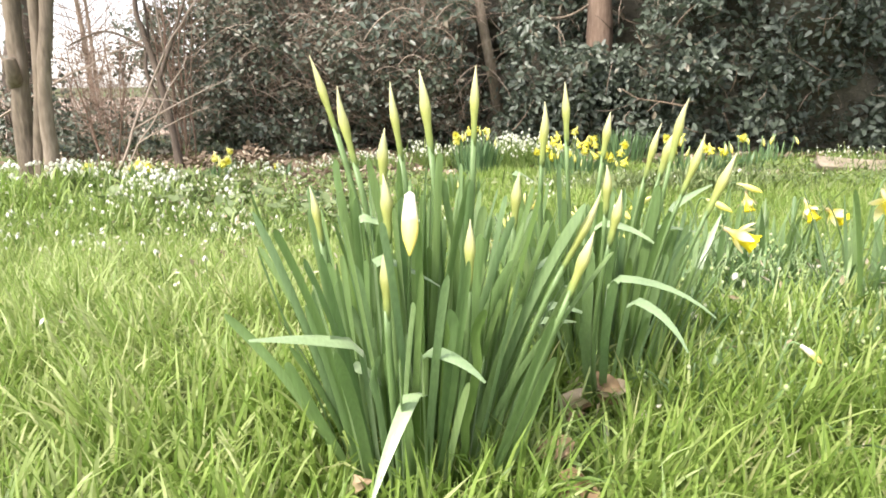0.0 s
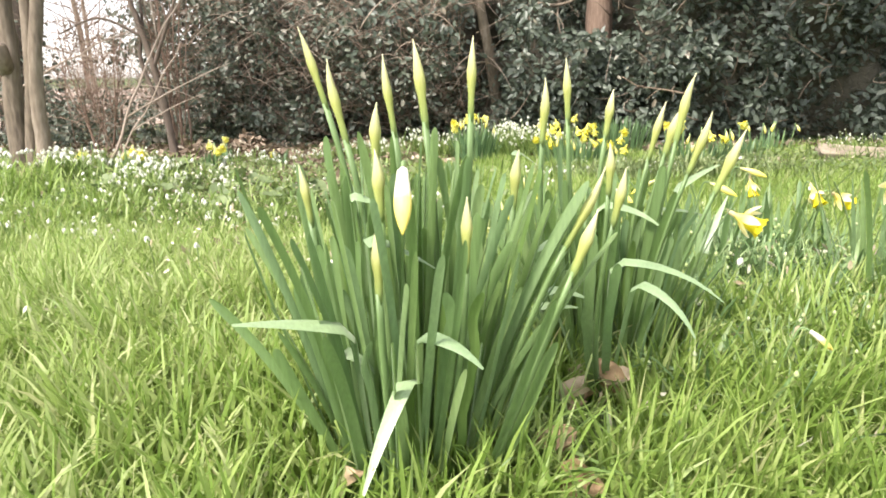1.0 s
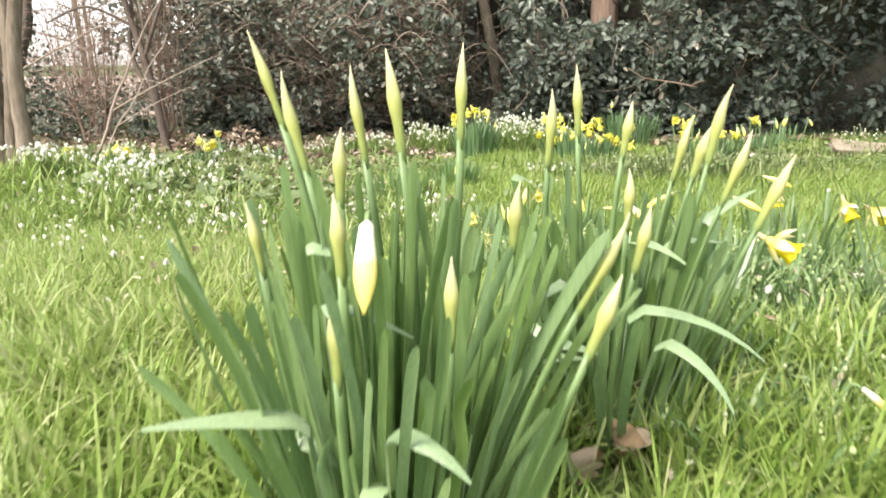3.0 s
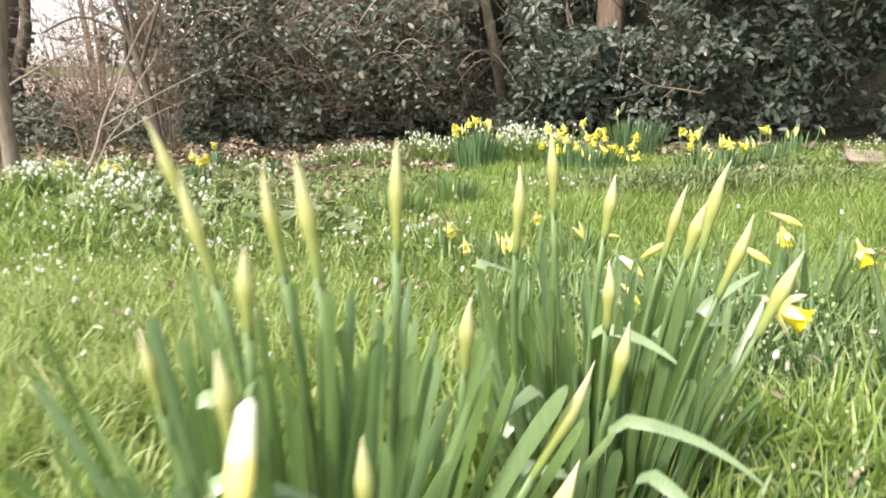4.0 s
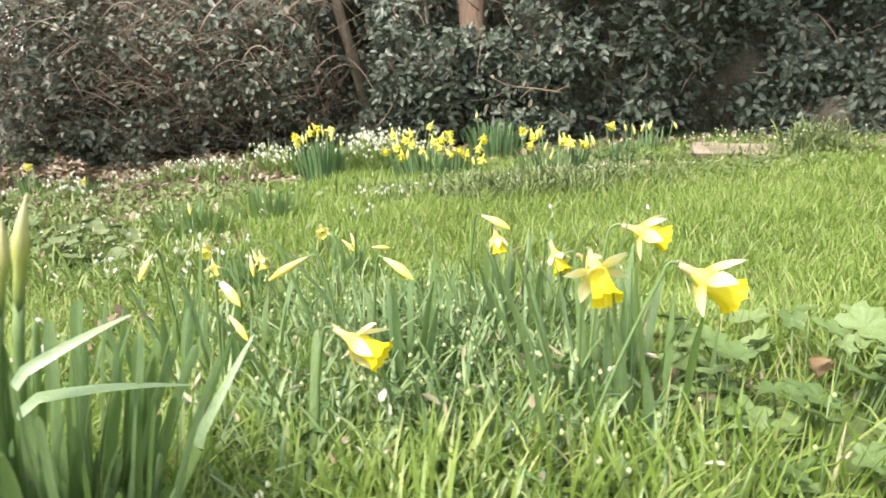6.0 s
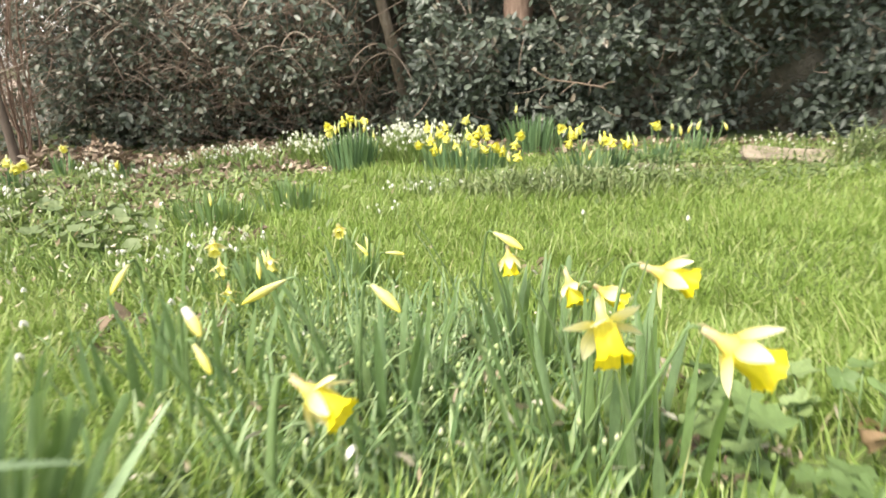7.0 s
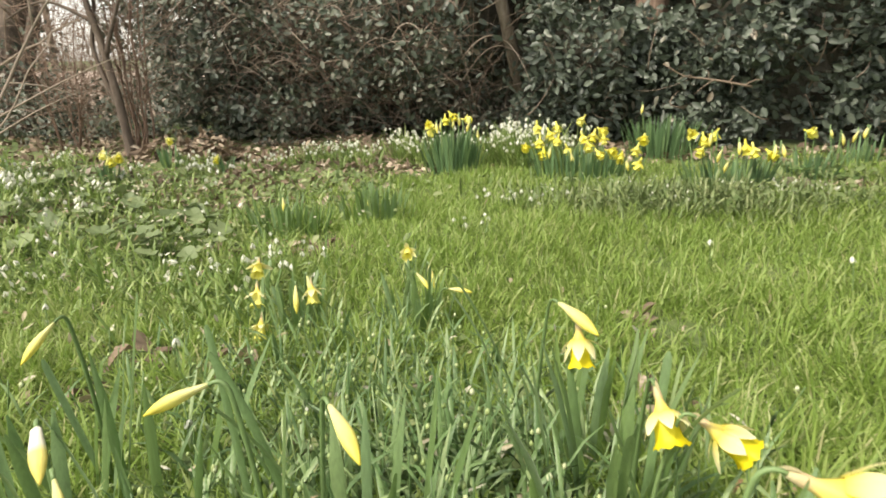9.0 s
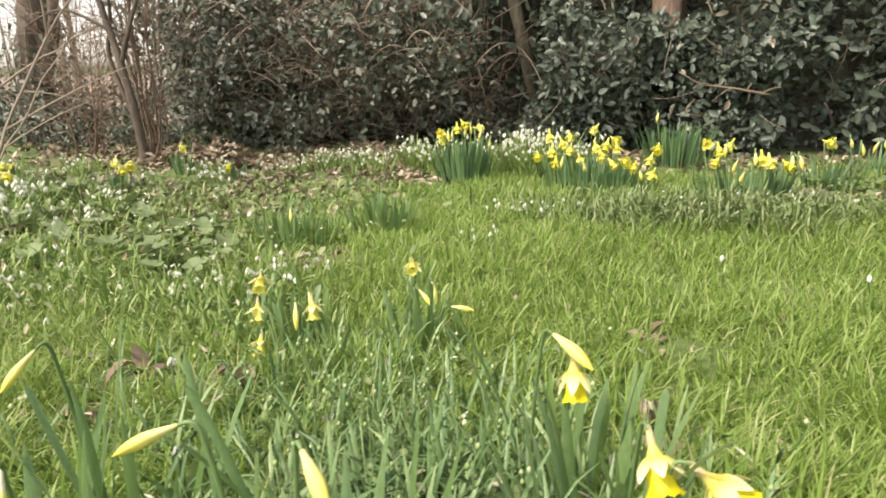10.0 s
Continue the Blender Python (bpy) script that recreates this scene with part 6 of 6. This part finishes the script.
# ---- narrow bulb leaves and weeds ----
def bulb_foliage(seed, spots, label, pods=True, category="bulb leaves", green_material=M_BEDLEAF):
    """Grey-green narrow leaves of spent bulbs, with small green seed heads."""
    rng = np.random.default_rng(seed)
    x0, y0 = spots[0][:2]
    z0 = float(ground_z(x0, y0))
    t = thing("bulb_foliage", x0, y0, z0, label, category, "", "stuff")
    green, heads = Heap(), Heap()
    for cx, cy, rx, ry, n, length, width in spots:
        for k in range(n):
            x, y = rng.normal(cx, rx * 0.5), rng.normal(cy, ry * 0.5)
            foot = Vector((x - x0, y - y0, float(ground_z(x, y)) - z0 - 0.004))
            a = rng.uniform(0, 360)
            pts = leaf_path(foot, a, rng.uniform(3, 40), length * rng.uniform(0.5, 1.25), rng.uniform(10, 105), None, 6)
            green.add(*strap(pts, leaf_widths(width * rng.uniform(0.6, 1.3), 6), (math.cos(radians(a)), math.sin(radians(a)), 0.3)))
            if pods and k % 11 == 0:
                top = foot + Vector((rng.normal(0, 0.02), rng.normal(0, 0.02), length * rng.uniform(0.7, 1.1)))
                bow = top + Vector((rng.normal(0, 0.008), rng.normal(0, 0.008), -0.006))
                green.add(*tube(curve_points(foot, foot.lerp(top, 0.6), top, 4), [0.0009] * 4, 4))
                s = rng.uniform(0.0022, 0.0036)
                heads.add(*tube([bow + Vector((0, 0, s * d)) for d in (-1.1, -0.6, 0.3, 1.0)], [s * 0.3, s * 0.85, s * 0.8, s * 0.2], 6))
    part("leaves", green.mesh("leaves"), green_material, t, "narrow grey-green leaves", "stuff")
    if pods:
        part("seed_heads", heads.mesh("seed_heads"), M_POD, t, "small pale green seed heads", "stuff")


bulb_foliage(501, [(0.64, 1.52, 0.24, 0.26, 1100, 0.115, 0.0042), (0.55, 1.22, 0.2, 0.14, 380, 0.10, 0.0042), (0.74, 1.2, 0.2, 0.2, 380, 0.10, 0.0045), (0.62, 1.02, 0.24, 0.16, 500, 0.095, 0.0043), (0.80, 1.08, 0.16, 0.12, 260, 0.095, 0.0043), (0.52, 0.9, 0.12, 0.1, 100, 0.085, 0.0043), (0.42, 1.78, 0.3, 0.25, 640, 0.095, 0.0042)], "dense narrow leaves of spent snowdrops with green seed heads", green_material=M_BULBLEAF)
bulb_foliage(502, [(-0.35, 2.3, 0.5, 0.4, 700, 0.085, 0.0055), (-0.8, 2.3, 0.5, 0.4, 600, 0.085, 0.0055), (-0.5, 2.85, 0.5, 0.35, 600, 0.085, 0.006), (-1.1, 2.9, 0.5, 0.35, 500, 0.1, 0.006), (0.05, 2.2, 0.25, 0.25, 420, 0.11, 0.005), (-0.3, 3.4, 0.5, 0.3, 260, 0.07, 0.007)], "thin tangle of narrow leaves over the flower bed", False)
bulb_foliage(503, [(1.1, 3.24, 0.5, 0.22, 2200, 0.10, 0.0052), (0.75, 3.3, 0.3, 0.15, 300, 0.06, 0.006), (1.5, 3.4, 0.3, 0.2, 350, 0.06, 0.006), (2.3, 3.7, 0.6, 0.2, 400, 0.09, 0.006)], "patch of rough dark weeds in the far lawn", False, green_material=M_WEED)


bulb_foliage(504, [(-1.40, 2.38, 0.26, 0.14, 260, 0.14, 0.0055), (-1.62, 2.3, 0.3, 0.2, 160, 0.12, 0.0055), (-1.05, 2.2, 0.3, 0.2, 160, 0.08, 0.005)], "arching bright green tuft at the edge of the flower bed", False, green_material=M_GRASS)


bulb_foliage(505, [(2.54, 3.72, 0.15, 0.09, 360, 0.18, 0.006), (2.85, 3.68, 0.4, 0.16, 360, 0.07, 0.006), (3.2, 3.7, 0.4, 0.2, 260, 0.07, 0.006)], "leafy weed tuft with tiny pale yellow heads beside the stone", True, "weeds", M_WEED)


bulb_foliage(506, [(0.262, 0.80, 0.06, 0.05, 70, 0.10, 0.0032), (0.242, 0.745, 0.06, 0.05, 90, 0.11, 0.0032), (0.27, 0.70, 0.06, 0.04, 70, 0.10, 0.0032)], "fine arching grass spilling from the foot of the clump", False, "grass", M_BEDLEAF)


def low_weeds(seed, spots, name, label):
    """Small oval weed leaves lying close to the ground."""
    rng = np.random.default_rng(seed)
    pl = []
    for cx, cy, rx, ry, n, high in spots:
        for _ in range(n):
            x, y = rng.normal(cx, rx * 0.5), rng.normal(cy, ry * 0.5)
            pl.append((x, y, float(ground_z(x, y)) + rng.uniform(0.01, high)))
    ob = part(name, leaves_at(rng, pl, 0.028, 0.017, (0, -0.25, 1.0), 0.35).mesh(name), M_WEED)
    tagged(ob, label, "weeds", kind="stuff")


low_weeds(511, [(-0.55, 2.7, 0.6, 0.35, 480, 0.05), (-0.9, 3.1, 0.6, 0.4, 620, 0.06), (-0.3, 3.3, 0.5, 0.3, 520, 0.06), (1.15, 3.28, 0.45, 0.2, 350, 0.07), (0.62, 1.62, 0.2, 0.25, 220, 0.06), (1.62, 3.75, 0.2, 0.1, 160, 0.08), (-1.5, 3.2, 0.5, 0.5, 400, 0.06), (2.0, 3.45, 0.5, 0.16, 420, 0.05), (2.0, 3.85, 0.5, 0.2, 300, 0.06)], "low_weeds", "low oval weed leaves between the bulbs")


def molehill(x, y):
    z = float(ground_z(x, y))
    bm = bmesh.new()
    bmesh.ops.create_icosphere(bm, subdivisions=4, radius=1.0)
    for v in bm.verts:
        v.co = Vector((v.co.x * 0.08, v.co.y * 0.055, v.co.z * 0.036)) * (1 + 0.4 * noise.noise(v.co * 2.3) + 0.3 * noise.noise(v.co * 6))
    me = bpy.data.meshes.new("molehill")
    bm.to_mesh(me)
    bm.free()
    me.shade_smooth()
    ob = part("molehill", me, M_EARTH)
    ob.location = (x, y, z + 0.02)
    tagged(ob, "small mound of pale dry earth in the weeds", "molehill")


molehill(1.47, 3.52)


def flecks(seed, spots, label):
    """Bits of dry petal and straw caught among the leaves."""
    rng = np.random.default_rng(seed)
    heap = Heap()
    for cx, cy, rx, ry, n, high in spots:
        for _ in range(n):
            x, y = rng.normal(cx, rx * 0.5), rng.normal(cy, ry * 0.5)
            m = pose(x, y, float(ground_z(x, y)) + rng.uniform(0.01, high), rng.normal(0, 40), rng.normal(0, 40), rng.uniform(0, 360))
            heap.add([m @ Vector(p) for p in leaf_blade(rng.uniform(0.008, 0.026), rng.uniform(0.004, 0.009), rng.uniform(-0.002, 0.003))], LEAF_FACES)
    tagged(part("dry_flecks", heap.mesh("dry_flecks"), M_FLECK), label, "leaf litter", kind="stuff")


flecks(601, [(0.72, 1.2, 0.35, 0.3, 150, 0.085), (0.65, 1.6, 0.4, 0.4, 130, 0.07), (0.5, 0.85, 0.3, 0.2, 40, 0.05), (-0.4, 2.2, 0.7, 0.6, 420, 0.08), (-0.3, 1.5, 0.5, 0.4, 120, 0.06), (-0.9, 3.0, 0.7, 0.5, 380, 0.07), (2.8, 3.7, 0.7, 0.2, 260, 0.08), (1.5, 3.55, 0.4, 0.2, 120, 0.06)], "pale dry bits of petal and straw in the grass")
